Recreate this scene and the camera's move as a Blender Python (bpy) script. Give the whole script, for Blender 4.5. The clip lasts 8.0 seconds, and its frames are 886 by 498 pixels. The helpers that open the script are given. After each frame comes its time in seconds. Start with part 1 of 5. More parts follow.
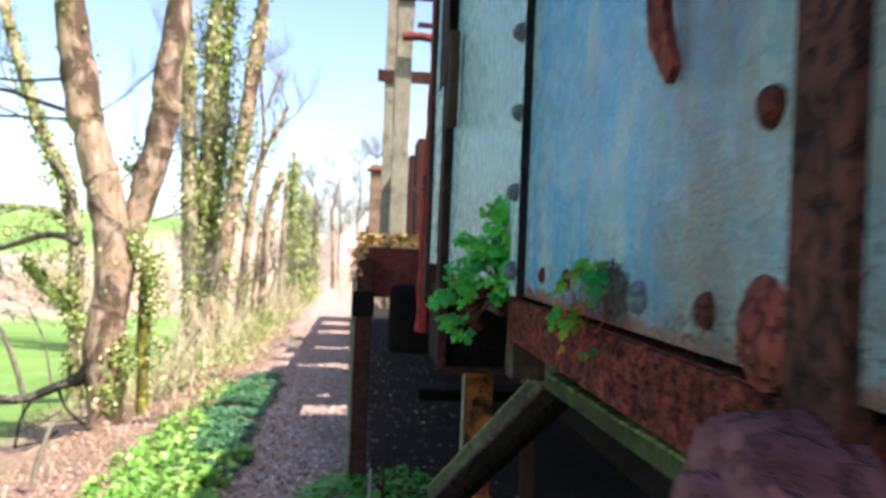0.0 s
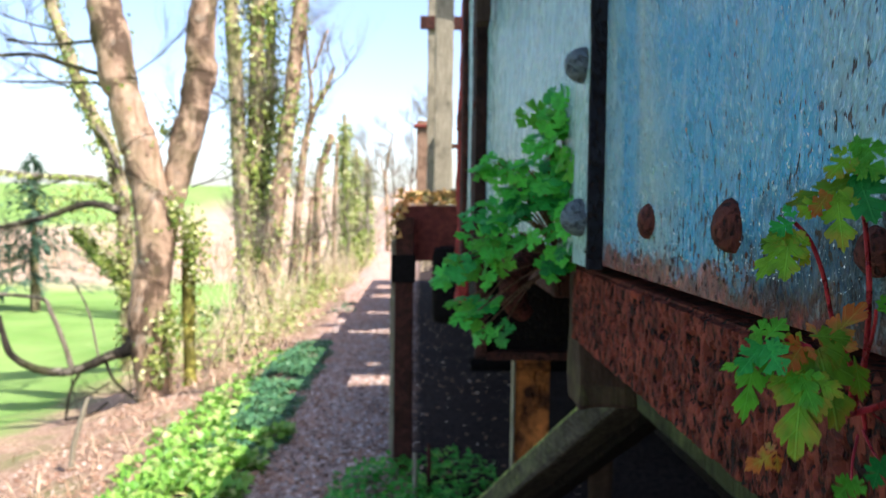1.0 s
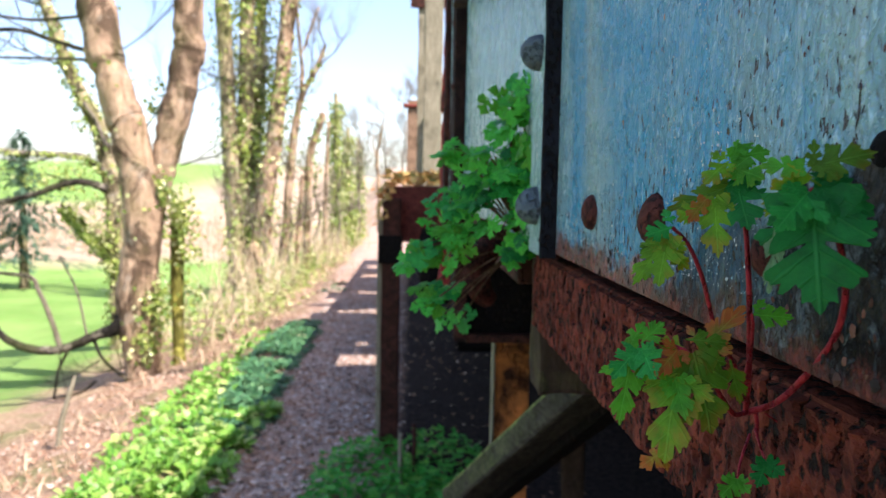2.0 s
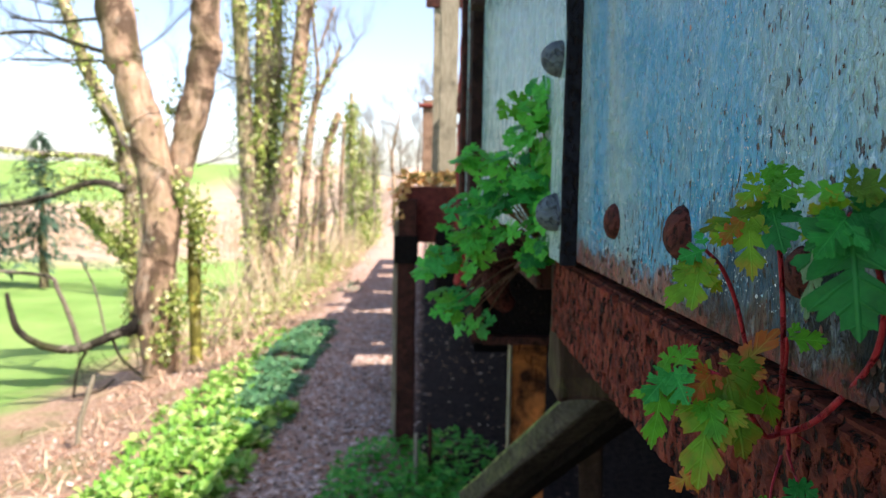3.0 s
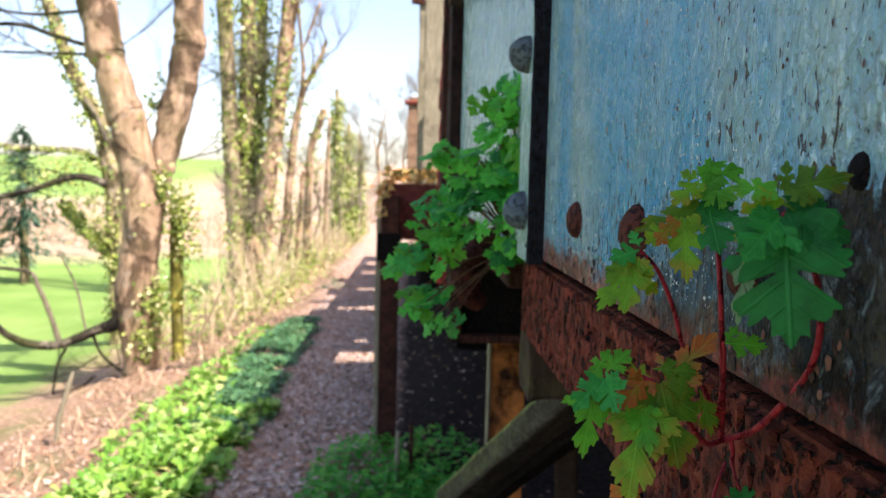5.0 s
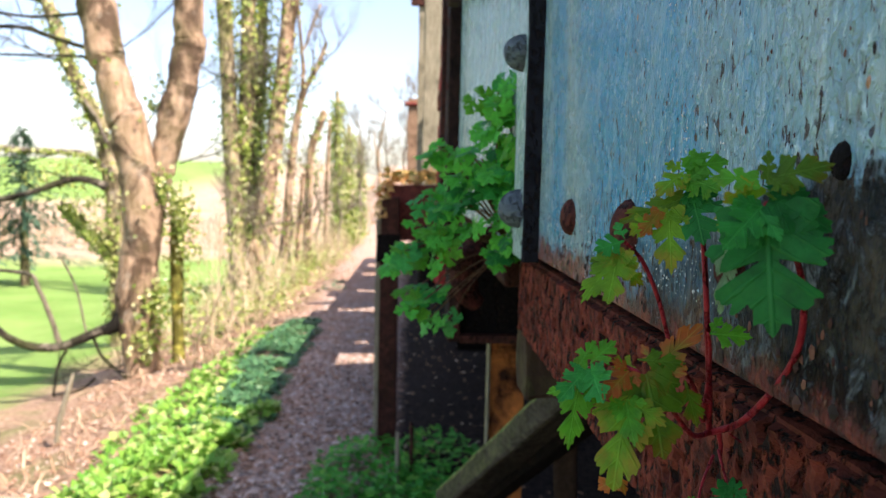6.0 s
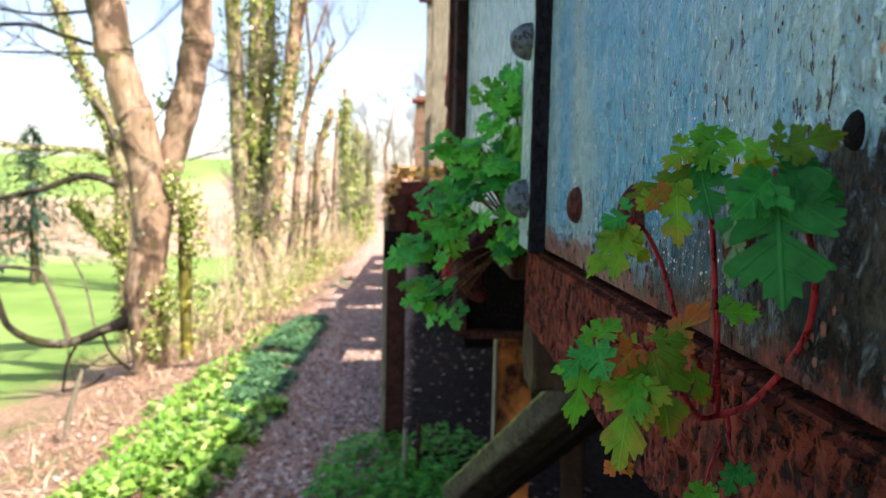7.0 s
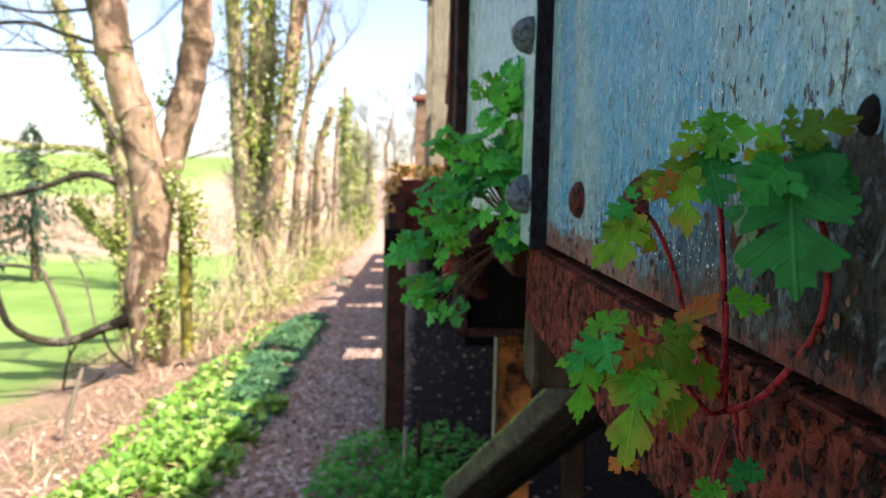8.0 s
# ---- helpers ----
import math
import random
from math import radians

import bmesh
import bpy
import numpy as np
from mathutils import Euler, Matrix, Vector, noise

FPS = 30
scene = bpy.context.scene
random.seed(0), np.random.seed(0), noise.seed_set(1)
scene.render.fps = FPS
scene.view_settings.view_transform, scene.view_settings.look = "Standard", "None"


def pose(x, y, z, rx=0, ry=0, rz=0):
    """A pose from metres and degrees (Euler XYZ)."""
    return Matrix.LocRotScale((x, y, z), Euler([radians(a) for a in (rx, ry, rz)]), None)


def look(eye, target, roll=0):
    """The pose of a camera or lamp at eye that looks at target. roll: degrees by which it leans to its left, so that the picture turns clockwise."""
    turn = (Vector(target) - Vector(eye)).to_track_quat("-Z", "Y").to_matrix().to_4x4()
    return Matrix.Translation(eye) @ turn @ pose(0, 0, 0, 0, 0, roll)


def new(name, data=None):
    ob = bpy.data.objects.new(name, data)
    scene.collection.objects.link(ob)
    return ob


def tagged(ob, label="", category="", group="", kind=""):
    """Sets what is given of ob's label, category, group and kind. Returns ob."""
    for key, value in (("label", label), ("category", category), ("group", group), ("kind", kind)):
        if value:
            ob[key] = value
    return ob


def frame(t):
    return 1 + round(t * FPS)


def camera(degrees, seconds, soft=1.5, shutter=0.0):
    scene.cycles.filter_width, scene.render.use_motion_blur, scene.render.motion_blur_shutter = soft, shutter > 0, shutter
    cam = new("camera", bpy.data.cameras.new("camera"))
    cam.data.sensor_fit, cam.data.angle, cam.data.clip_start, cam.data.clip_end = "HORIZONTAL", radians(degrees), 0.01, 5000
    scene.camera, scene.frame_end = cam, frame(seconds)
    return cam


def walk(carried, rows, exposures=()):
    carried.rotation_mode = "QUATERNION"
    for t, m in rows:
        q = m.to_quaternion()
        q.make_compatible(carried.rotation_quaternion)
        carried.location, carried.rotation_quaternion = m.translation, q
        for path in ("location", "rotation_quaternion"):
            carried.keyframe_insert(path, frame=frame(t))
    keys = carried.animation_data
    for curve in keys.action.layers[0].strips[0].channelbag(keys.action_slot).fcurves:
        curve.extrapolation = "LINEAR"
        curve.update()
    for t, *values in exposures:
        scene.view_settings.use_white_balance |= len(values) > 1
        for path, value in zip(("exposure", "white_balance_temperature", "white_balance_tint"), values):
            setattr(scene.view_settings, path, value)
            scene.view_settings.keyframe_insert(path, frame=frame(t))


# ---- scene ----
cam = camera(61.0, 8.0, 1.2, 0.4)
cam.data.dof.use_dof, cam.data.dof.focus_distance, cam.data.dof.aperture_fstop = True, 0.30, 20.0
PATH = [
    (0, (-0.291, -1.348, 1.288), (-0.084, 0.641, 1.284), 2.3),
    (0.5, (-0.273, -0.986, 1.271), (-0.13, 1.007, 1.193), 1.1),
    (1, (-0.17, -0.7, 1.258), (-0.109, 1.296, 1.147), 0.7),
    (1.2, (-0.147, -0.663, 1.256), (-0.068, 1.331, 1.12), 1.0),
    (2.3, (-0.132, -0.71, 1.268), (-0.049, 1.281, 1.104), 1.1),
    (2.5, (-0.13, -0.707, 1.268), (-0.062, 1.285, 1.107), 1.2),
    (3, (-0.139, -0.699, 1.273), (-0.096, 1.294, 1.107), 1.0),
    (3.5, (-0.135, -0.696, 1.278), (-0.086, 1.295, 1.104), 1.2),
    (4, (-0.131, -0.689, 1.271), (-0.079, 1.303, 1.096), 1.3),
    (4.5, (-0.121, -0.689, 1.273), (-0.058, 1.302, 1.1), 1.3),
    (4.7, (-0.12, -0.687, 1.273), (-0.043, 1.304, 1.1), 1.5),
    (5.8, (-0.117, -0.692, 1.271), (-0.033, 1.299, 1.103), 1.4),
    (6, (-0.115, -0.689, 1.27), (-0.035, 1.302, 1.102), 1.3),
    (6.5, (-0.115, -0.687, 1.265), (-0.057, 1.305, 1.095), 1.3),
    (7, (-0.113, -0.685, 1.263), (-0.053, 1.307, 1.088), 1.3),
    (7.5, (-0.115, -0.682, 1.263), (-0.058, 1.309, 1.086), 1.4),
    (8, (-0.113, -0.679, 1.26), (-0.054, 1.313, 1.081), 1.3),
]
walk(cam, [(t, look(e, a, r)) for t, e, a, r in PATH],
     [(0, 1.3, 6120, 18), (1.2, 1.3, 6150, 18), (2.5, 1.3, 6380, 19), (4.5, 1.3, 6700, 20), (8, 1.3, 6750, 20)])

# ---- light ----
SUN = Vector((0.41, -0.32, 0.71)).normalized()      # towards the sun
world = bpy.data.worlds.new("sky")
scene.world = world
world.use_nodes = True
wn = world.node_tree.nodes
sky = wn.new("ShaderNodeTexSky")
sky.sky_type, sky.sun_disc = "NISHITA", False
sky.sun_elevation, sky.sun_rotation = math.asin(SUN.z), math.atan2(SUN.x, SUN.y)
sky.air_density, sky.dust_density, sky.ozone_density = 1.0, 1.7, 1.0
wn["Background"].inputs[1].default_value = 0.14
world.node_tree.links.new(sky.outputs[0], wn["Background"].inputs[0])
lamp = bpy.data.lights.new("sun", "SUN")
lamp.energy, lamp.angle, lamp.color = 5.0, radians(0.53), (1.0, 0.94, 0.84)
sun = new("sun", lamp)
sun.matrix_world = look(SUN * 60, (0, 0, 0))

# ---- materials ----
def nodes_of(name):
    m = bpy.data.materials.new(name)
    m.use_nodes = True
    nt = m.node_tree
    return m, nt, nt.nodes["Principled BSDF"]


class Net:
    """Short words for building a node tree."""
    def __init__(self, nt, space="Object"):
        self.nt = nt
        self.co = nt.nodes.new("ShaderNodeTexCoord").outputs[space]

    def link(self, a, b):
        self.nt.links.new(a, b)

    def put(self, socket, v):
        if hasattr(v, "links"):
            self.link(v, socket)
        else:
            socket.default_value = v

    def noise(self, scale, detail=6, rough=0.6, stretch=None, distort=0.0):
        co = self.co
        if stretch:
            mp = self.nt.nodes.new("ShaderNodeMapping")
            self.link(co, mp.inputs[0])
            mp.inputs["Scale"].default_value = stretch
            co = mp.outputs[0]
        n = self.nt.nodes.new("ShaderNodeTexNoise")
        self.link(co, n.inputs["Vector"])
        n.inputs["Scale"].default_value, n.inputs["Detail"].default_value = scale, detail
        n.inputs["Roughness"].default_value, n.inputs["Distortion"].default_value = rough, distort
        return n.outputs["Fac"]

    def cells(self, scale, feature="F1", out="Distance"):
        n = self.nt.nodes.new("ShaderNodeTexVoronoi")
        n.feature = feature
        self.link(self.co, n.inputs["Vector"])
        n.inputs["Scale"].default_value = scale
        return n.outputs[out]

    def step(self, v, lo, hi, a=0.0, b=1.0):
        n = self.nt.nodes.new("ShaderNodeMapRange")
        self.put(n.inputs[0], v)
        n.inputs[1].default_value, n.inputs[2].default_value = lo, hi
        n.inputs[3].default_value, n.inputs[4].default_value = a, b
        return n.outputs[0]

    def math(self, op, a, b=0.0):
        n = self.nt.nodes.new("ShaderNodeMath")
        n.operation = op
        self.put(n.inputs[0], a)
        self.put(n.inputs[1], b)
        return n.outputs[0]

    def mix(self, f, a, b):
        n = self.nt.nodes.new("ShaderNodeMix")
        n.data_type = "RGBA"
        self.put(n.inputs[0], f)
        for s, v in ((n.inputs[6], a), (n.inputs[7], b)):
            self.put(s, v if hasattr(v, "links") else (*v, 1))
        return n.outputs[2]

    def axis(self, i):
        n = self.nt.nodes.new("ShaderNodeSeparateXYZ")
        self.link(self.co, n.inputs[0])
        return n.outputs[i]

    def bump(self, bsdf, h, strength, distance):
        n = self.nt.nodes.new("ShaderNodeBump")
        n.inputs["Strength"].default_value, n.inputs["Distance"].default_value = strength, distance
        self.link(h, n.inputs["Height"])
        self.link(n.outputs[0], bsdf.inputs["Normal"])

    def island(self):
        return self.nt.nodes.new("ShaderNodeNewGeometry").outputs["Random Per Island"]

    def each(self):
        return self.nt.nodes.new("ShaderNodeObjectInfo").outputs["Random"]


def paint(name, pale, blue, primer_z=None):
    """Old weathered paint over rusting steel: drips, blisters, chips, a near-black patch and a line of red primer."""
    m, nt, b = nodes_of(name)
    n = Net(nt)
    b.inputs["Specular IOR Level"].default_value = 0.62
    y, z = n.axis(1), n.axis(2)
    patch = n.noise(5.5, 6, 0.62, (1, 1, 0.7), 0.7)
    if primer_z:                                         # the paint kept its blue best away from the plate's edge
        patch = n.math("ADD", patch, n.math("MULTIPLY", n.step(y, -0.22, 0.0), -0.10))
        patch = n.math("ADD", patch, n.step(y, -0.85, -0.55, -0.12, 0.02))
    col = n.mix(n.step(patch, 0.35, 0.54), pale, blue)
    drip = n.noise(11, 7, 0.66, (1, 1, 0.13), 0.4)
    col = n.mix(n.step(drip, 0.52, 0.68, 0, 0.35), col, (0.30, 0.37, 0.34))
    col = n.mix(n.step(n.noise(16, 6, 0.7, (1, 1, 0.35), 0.6), 0.57, 0.70, 0, 0.6), col, (0.17, 0.17, 0.13))
    fine = n.noise(300, 4, 0.6, (1, 1, 0.5), 0.5)
    runs = n.noise(70, 5, 0.6, (1, 1, 0.16), 0.6)
    col = n.mix(n.step(runs, 0.55, 0.66, 0, 0.3), col, (0.52, 0.68, 0.70))
    col = n.mix(n.step(n.noise(7, 7, 0.72, (1, 1.4, 0.8), 0.8), 0.56, 0.68, 0, 0.65), col, (0.20, 0.19, 0.14))
    # sky glints on fine ridges put into the colour, dips darker
    col = n.mix(n.step(fine, 0.57, 0.65, 0, 0.6), col, (0.50, 0.72, 0.78))
    col = n.mix(n.step(fine, 0.31, 0.41, 0.75, 0), col, n.mix(n.step(patch, 0.42, 0.56), (0.13, 0.13, 0.11), (0.04, 0.13, 0.19)))
    crowd = n.step(n.noise(9, 5, 0.65), 0.32, 0.68, -0.07, 0.06)
    if primer_z:
        crowd = n.math("ADD", crowd, n.step(n.math("SUBTRACT", z, primer_z), 0.0, 0.13, 0.085, -0.01))
    pit = n.math("ADD", n.noise(240, 3, 0.55, (1, 1, 0.42), 0.5), crowd)
    pits = n.step(pit, 0.665, 0.685)
    col = n.mix(pits, col, n.mix(n.step(n.noise(80, 3), 0.5, 0.62), (0.013, 0.012, 0.012), (0.045, 0.028, 0.022)))
    col = n.mix(n.step(n.noise(95, 2, 0.5, (1, 1, 0.8)), 0.735, 0.75), col, (0.52, 0.24, 0.09))
    big = n.noise(24, 6, 0.66, (1, 1, 0.32), 0.6)
    col = n.mix(n.step(big, 0.775, 0.79), col, n.mix(n.step(n.noise(90, 4), 0.4, 0.6), (0.035, 0.022, 0.018), (0.24, 0.11, 0.055)))
    h = n.math("ADD", n.math("MULTIPLY", fine, 1.3), n.math("ADD", n.math("MULTIPLY", n.noise(48, 6, 0.7, (1, 1, 0.6)), 0.9), n.math("MULTIPLY", runs, 0.7)))
    h = n.math("SUBTRACT", h, n.math("MULTIPLY", pits, 0.6))
    gloss = n.step(n.noise(26, 5), 0.3, 0.7, 0.16, 0.38)
    if primer_z:
        edge = n.math("ADD", z, n.math("MULTIPLY", n.math("SUBTRACT", n.noise(30, 8, 0.7), 0.5), 0.07))
        red = n.step(edge, primer_z - 0.010, primer_z, 0.95, 0)
        col = n.mix(red, col, n.mix(n.step(n.noise(65, 7, 0.72), 0.40, 0.56), (0.42, 0.13, 0.085), (0.09, 0.035, 0.028)))
        # near-black patch with clinging flakes of paint, low on the near end
        here = n.math("ADD", y, n.math("MULTIPLY", n.math("SUBTRACT", n.noise(9, 6, 0.7), 0.5), 0.30))
        dy = n.math("MULTIPLY", n.math("ADD", y, 0.485), 13.0)
        dz = n.math("MULTIPLY", n.math("SUBTRACT", z, 1.242), 27.0)
        away = n.math("ADD", n.math("MULTIPLY", dy, dy), n.math("MULTIPLY", dz, dz))
        away = n.math("ADD", away, n.math("MULTIPLY", n.math("SUBTRACT", n.noise(48, 8, 0.75), 0.5), 2.6))
        low = n.math("ADD", z, n.math("MULTIPLY", n.math("SUBTRACT", n.noise(17, 8, 0.72), 0.5), 0.14))
        skirt = n.math("MULTIPLY", n.step(low, primer_z + 0.010, primer_z + 0.035, 0.8, 0), n.math("MULTIPLY", n.step(here, -0.34, -0.25, 1, 0), n.step(here, -0.60, -0.50)))
        bare = n.math("MAXIMUM", n.step(away, 0.70, 0.95, 0.97, 0), skirt)
        flakes = n.step(n.noise(110, 7, 0.75, (1, 1, 0.55), 0.6), 0.52, 0.60)
        steel = n.mix(n.step(n.noise(22, 7, 0.75), 0.46, 0.60), (0.006, 0.006, 0.006), (0.075, 0.060, 0.040))
        col = n.mix(bare, col, n.mix(n.math("MULTIPLY", flakes, 0.7), steel, (0.22, 0.27, 0.28)))
        foot = n.math("MULTIPLY", n.step(edge, primer_z - 0.020, primer_z - 0.012, 0.9, 0), n.step(n.noise(22, 6, 0.7), 0.40, 0.5))
        col = n.mix(foot, col, n.mix(n.step(n.noise(90, 6), 0.45, 0.6), (0.24, 0.055, 0.04), (0.05, 0.02, 0.017)))
        worn = n.math("MULTIPLY", n.step(here, -0.56, -0.68), n.step(n.noise(9, 7, 0.7, (1, 1, 0.4)), 0.36, 0.6, 0.2, 0.8))
        col = n.mix(worn, col, n.mix(n.step(n.noise(30, 6, 0.7), 0.4, 0.6), (0.13, 0.16, 0.14), (0.17, 0.11, 0.07)))
        n.link(n.step(bare, 0, 1, 0.62, 0.08), b.inputs["Specular IOR Level"])
        gloss = n.math("ADD", gloss, n.math("MULTIPLY", bare, 0.40))
        h = n.math("SUBTRACT", h, n.math("MULTIPLY", n.math("MULTIPLY", bare, n.step(flakes, 0, 1, 1, 0)), 0.4))
    n.link(col, b.inputs["Base Color"])
    n.link(gloss, b.inputs["Roughness"])
    n.bump(b, h, 1.0, 0.005)
    return m


def rust(name, light, dark, scale=30, pits=0.8):
    """Rough pitted iron."""
    m, nt, b = nodes_of(name)
    n = Net(nt)
    b.inputs["Specular IOR Level"].default_value = 0.12
    a = n.noise(scale, 8, 0.7, None, 0.4)
    col = n.mix(n.step(a, 0.35, 0.65), dark, light)
    col = n.mix(n.step(n.noise(scale * 0.22, 5, 0.6), 0.5, 0.72, 0, 0.6), col, tuple(c * 0.35 for c in dark))
    pit = n.noise(scale * 4.2, 4, 0.6, (1, 1, 0.62))
    col = n.mix(n.step(pit, 0.40, 0.46, pits, 0), col, (0.022, 0.014, 0.012))
    n.link(col, b.inputs["Base Color"])
    b.inputs["Roughness"].default_value = 0.82
    n.bump(b, n.math("ADD", a, n.step(pit, 0.36, 0.48, 0, 1.2)), 0.9, 0.008)
    return m


def wood(name, light, dark, moss=0.0, grain=(6, 6, 0.6), rough=0.85):
    m, nt, b = nodes_of(name)
    n = Net(nt)
    b.inputs["Specular IOR Level"].default_value = 0.12
    g = n.noise(14, 7, 0.65, grain, 0.8)
    col = n.mix(n.step(g, 0.34, 0.66), dark, light)
    col = n.mix(n.step(n.noise(5, 5, 0.6), 0.52, 0.7, 0, 0.7), col, tuple(c * 0.4 for c in dark))
    if moss:
        up = nt.nodes.new("ShaderNodeSeparateXYZ")
        n.link(nt.nodes.new("ShaderNodeNewGeometry").outputs["Normal"], up.inputs[0])
        f = n.math("MULTIPLY", n.step(up.outputs[2], -0.05, 0.35), n.step(n.noise(9, 7, 0.7), 0.36, 0.56, 0, moss))
        col = n.mix(f, col, n.mix(n.step(n.noise(60, 4), 0.4, 0.6), (0.10, 0.16, 0.025), (0.33, 0.38, 0.11)))
    n.link(col, b.inputs["Base Color"])
    b.inputs["Roughness"].default_value = rough
    n.bump(b, n.math("ADD", g, n.noise(90, 4)), 0.6, 0.006)
    return m


def bark(name, light, dark, moss, scale=9):
    m, nt, b = nodes_of(name)
    n = Net(nt)
    b.inputs["Specular IOR Level"].default_value = 0.15
    g = n.noise(scale, 8, 0.7, (1, 1, 0.3), 0.5)
    col = n.mix(n.step(g, 0.36, 0.64), dark, light)
    col = n.mix(n.step(n.noise(2.3, 6, 0.7, (1, 1, 0.7), 0.9), 0.46, 0.57, 0, 0.9), col, tuple(c * 0.30 for c in dark))
    patch = n.noise(1.6, 6, 0.7, (1, 1, 0.6))
    col = n.mix(n.step(patch, 0.47, 0.62, 0, moss), col, (0.13, 0.15, 0.035))
    col = n.mix(n.step(n.noise(3.1, 7, 0.75), 0.56, 0.66, 0, 0.75), col, (0.44, 0.38, 0.29))
    n.link(col, b.inputs["Base Color"])
    b.inputs["Roughness"].default_value = 0.9
    n.bump(b, n.math("ADD", g, n.math("MULTIPLY", n.noise(scale * 5, 5, 0.7), 0.5)), 1.0, 0.06)
    return m


def leafy(name, a, b2, c=None, rough=0.45, glow=0.35):
    """Leaves that differ one from another and let some light through."""
    m, nt, b = nodes_of(name)
    n = Net(nt)
    b.inputs["Specular IOR Level"].default_value = 0.3
    r = n.island()
    col = n.mix(r, a, b2)
    if c:
        col = n.mix(n.step(n.math("FRACT", n.math("MULTIPLY", r, 7.31)), 0.72, 0.95), col, c)
    col = n.mix(n.step(n.noise(70, 4), 0.45, 0.7, 0, 0.35), col, tuple(x * 0.45 for x in a))
    n.link(col, b.inputs["Base Color"])
    b.inputs["Roughness"].default_value = rough
    if glow:
        tr = nt.nodes.new("ShaderNodeBsdfTranslucent")
        n.link(col, tr.inputs[0])
        mx = nt.nodes.new("ShaderNodeMixShader")
        mx.inputs[0].default_value = glow
        n.link(b.outputs[0], mx.inputs[1])
        n.link(tr.outputs[0], mx.inputs[2])
        n.link(mx.outputs[0], nt.nodes["Material Output"].inputs[0])
    return m


def herb_leaf(name, green, tint, amount):
    """A thin lobed leaf: sunken paler veins, a tint of red or yellow that creeps in from the rim."""
    m, nt, b = nodes_of(name)
    n = Net(nt)
    b.inputs["Specular IOR Level"].default_value = 0.22
    at = nt.nodes.new("ShaderNodeAttribute")
    at.attribute_name = "leaf_place"
    sep = nt.nodes.new("ShaderNodeSeparateXYZ")
    n.link(at.outputs["Vector"], sep.inputs[0])
    u, v, rim = sep.outputs
    side = n.math("ABSOLUTE", v)
    rib = n.step(side, 0.006, 0.022, 1, 0)
    slant = n.math("FRACT", n.math("MULTIPLY", n.math("SUBTRACT", u, n.math("MULTIPLY", side, 0.85)), 5.0))
    vein = n.step(n.math("ADD", n.math("ABSOLUTE", n.math("SUBTRACT", slant, 0.5)), n.math("MULTIPLY", n.math("SUBTRACT", n.noise(160, 3), 0.5), 0.25)), 0.02, 0.10, 0.5, 0)
    vein = n.math("MAXIMUM", rib, vein)
    col = n.mix(n.step(n.noise(140, 5), 0.35, 0.65), green, tuple(x * 0.6 for x in green))
    col = n.mix(n.math("MULTIPLY", n.step(n.math("ADD", n.math("MULTIPLY", rim, 0.35), n.noise(75, 4)), 0.92 - 0.5 * amount, 1.05 - 0.35 * amount), amount), col, tint)
    col = n.mix(n.math("MULTIPLY", vein, 0.35), col, tuple(min(1.0, x * 1.5 + 0.04) for x in green))
    n.link(col, b.inputs["Base Color"])
    b.inputs["Roughness"].default_value = 0.48
    n.bump(b, n.math("SUBTRACT", n.math("MULTIPLY", n.noise(500, 4), 0.6), vein), 0.55, 0.0012)
    tr = nt.nodes.new("ShaderNodeBsdfTranslucent")
    n.link(col, tr.inputs[0])
    mx = nt.nodes.new("ShaderNodeMixShader")
    mx.inputs[0].default_value = 0.28
    n.link(b.outputs[0], mx.inputs[1])
    n.link(tr.outputs[0], mx.inputs[2])
    n.link(mx.outputs[0], nt.nodes["Material Output"].inputs[0])
    return m


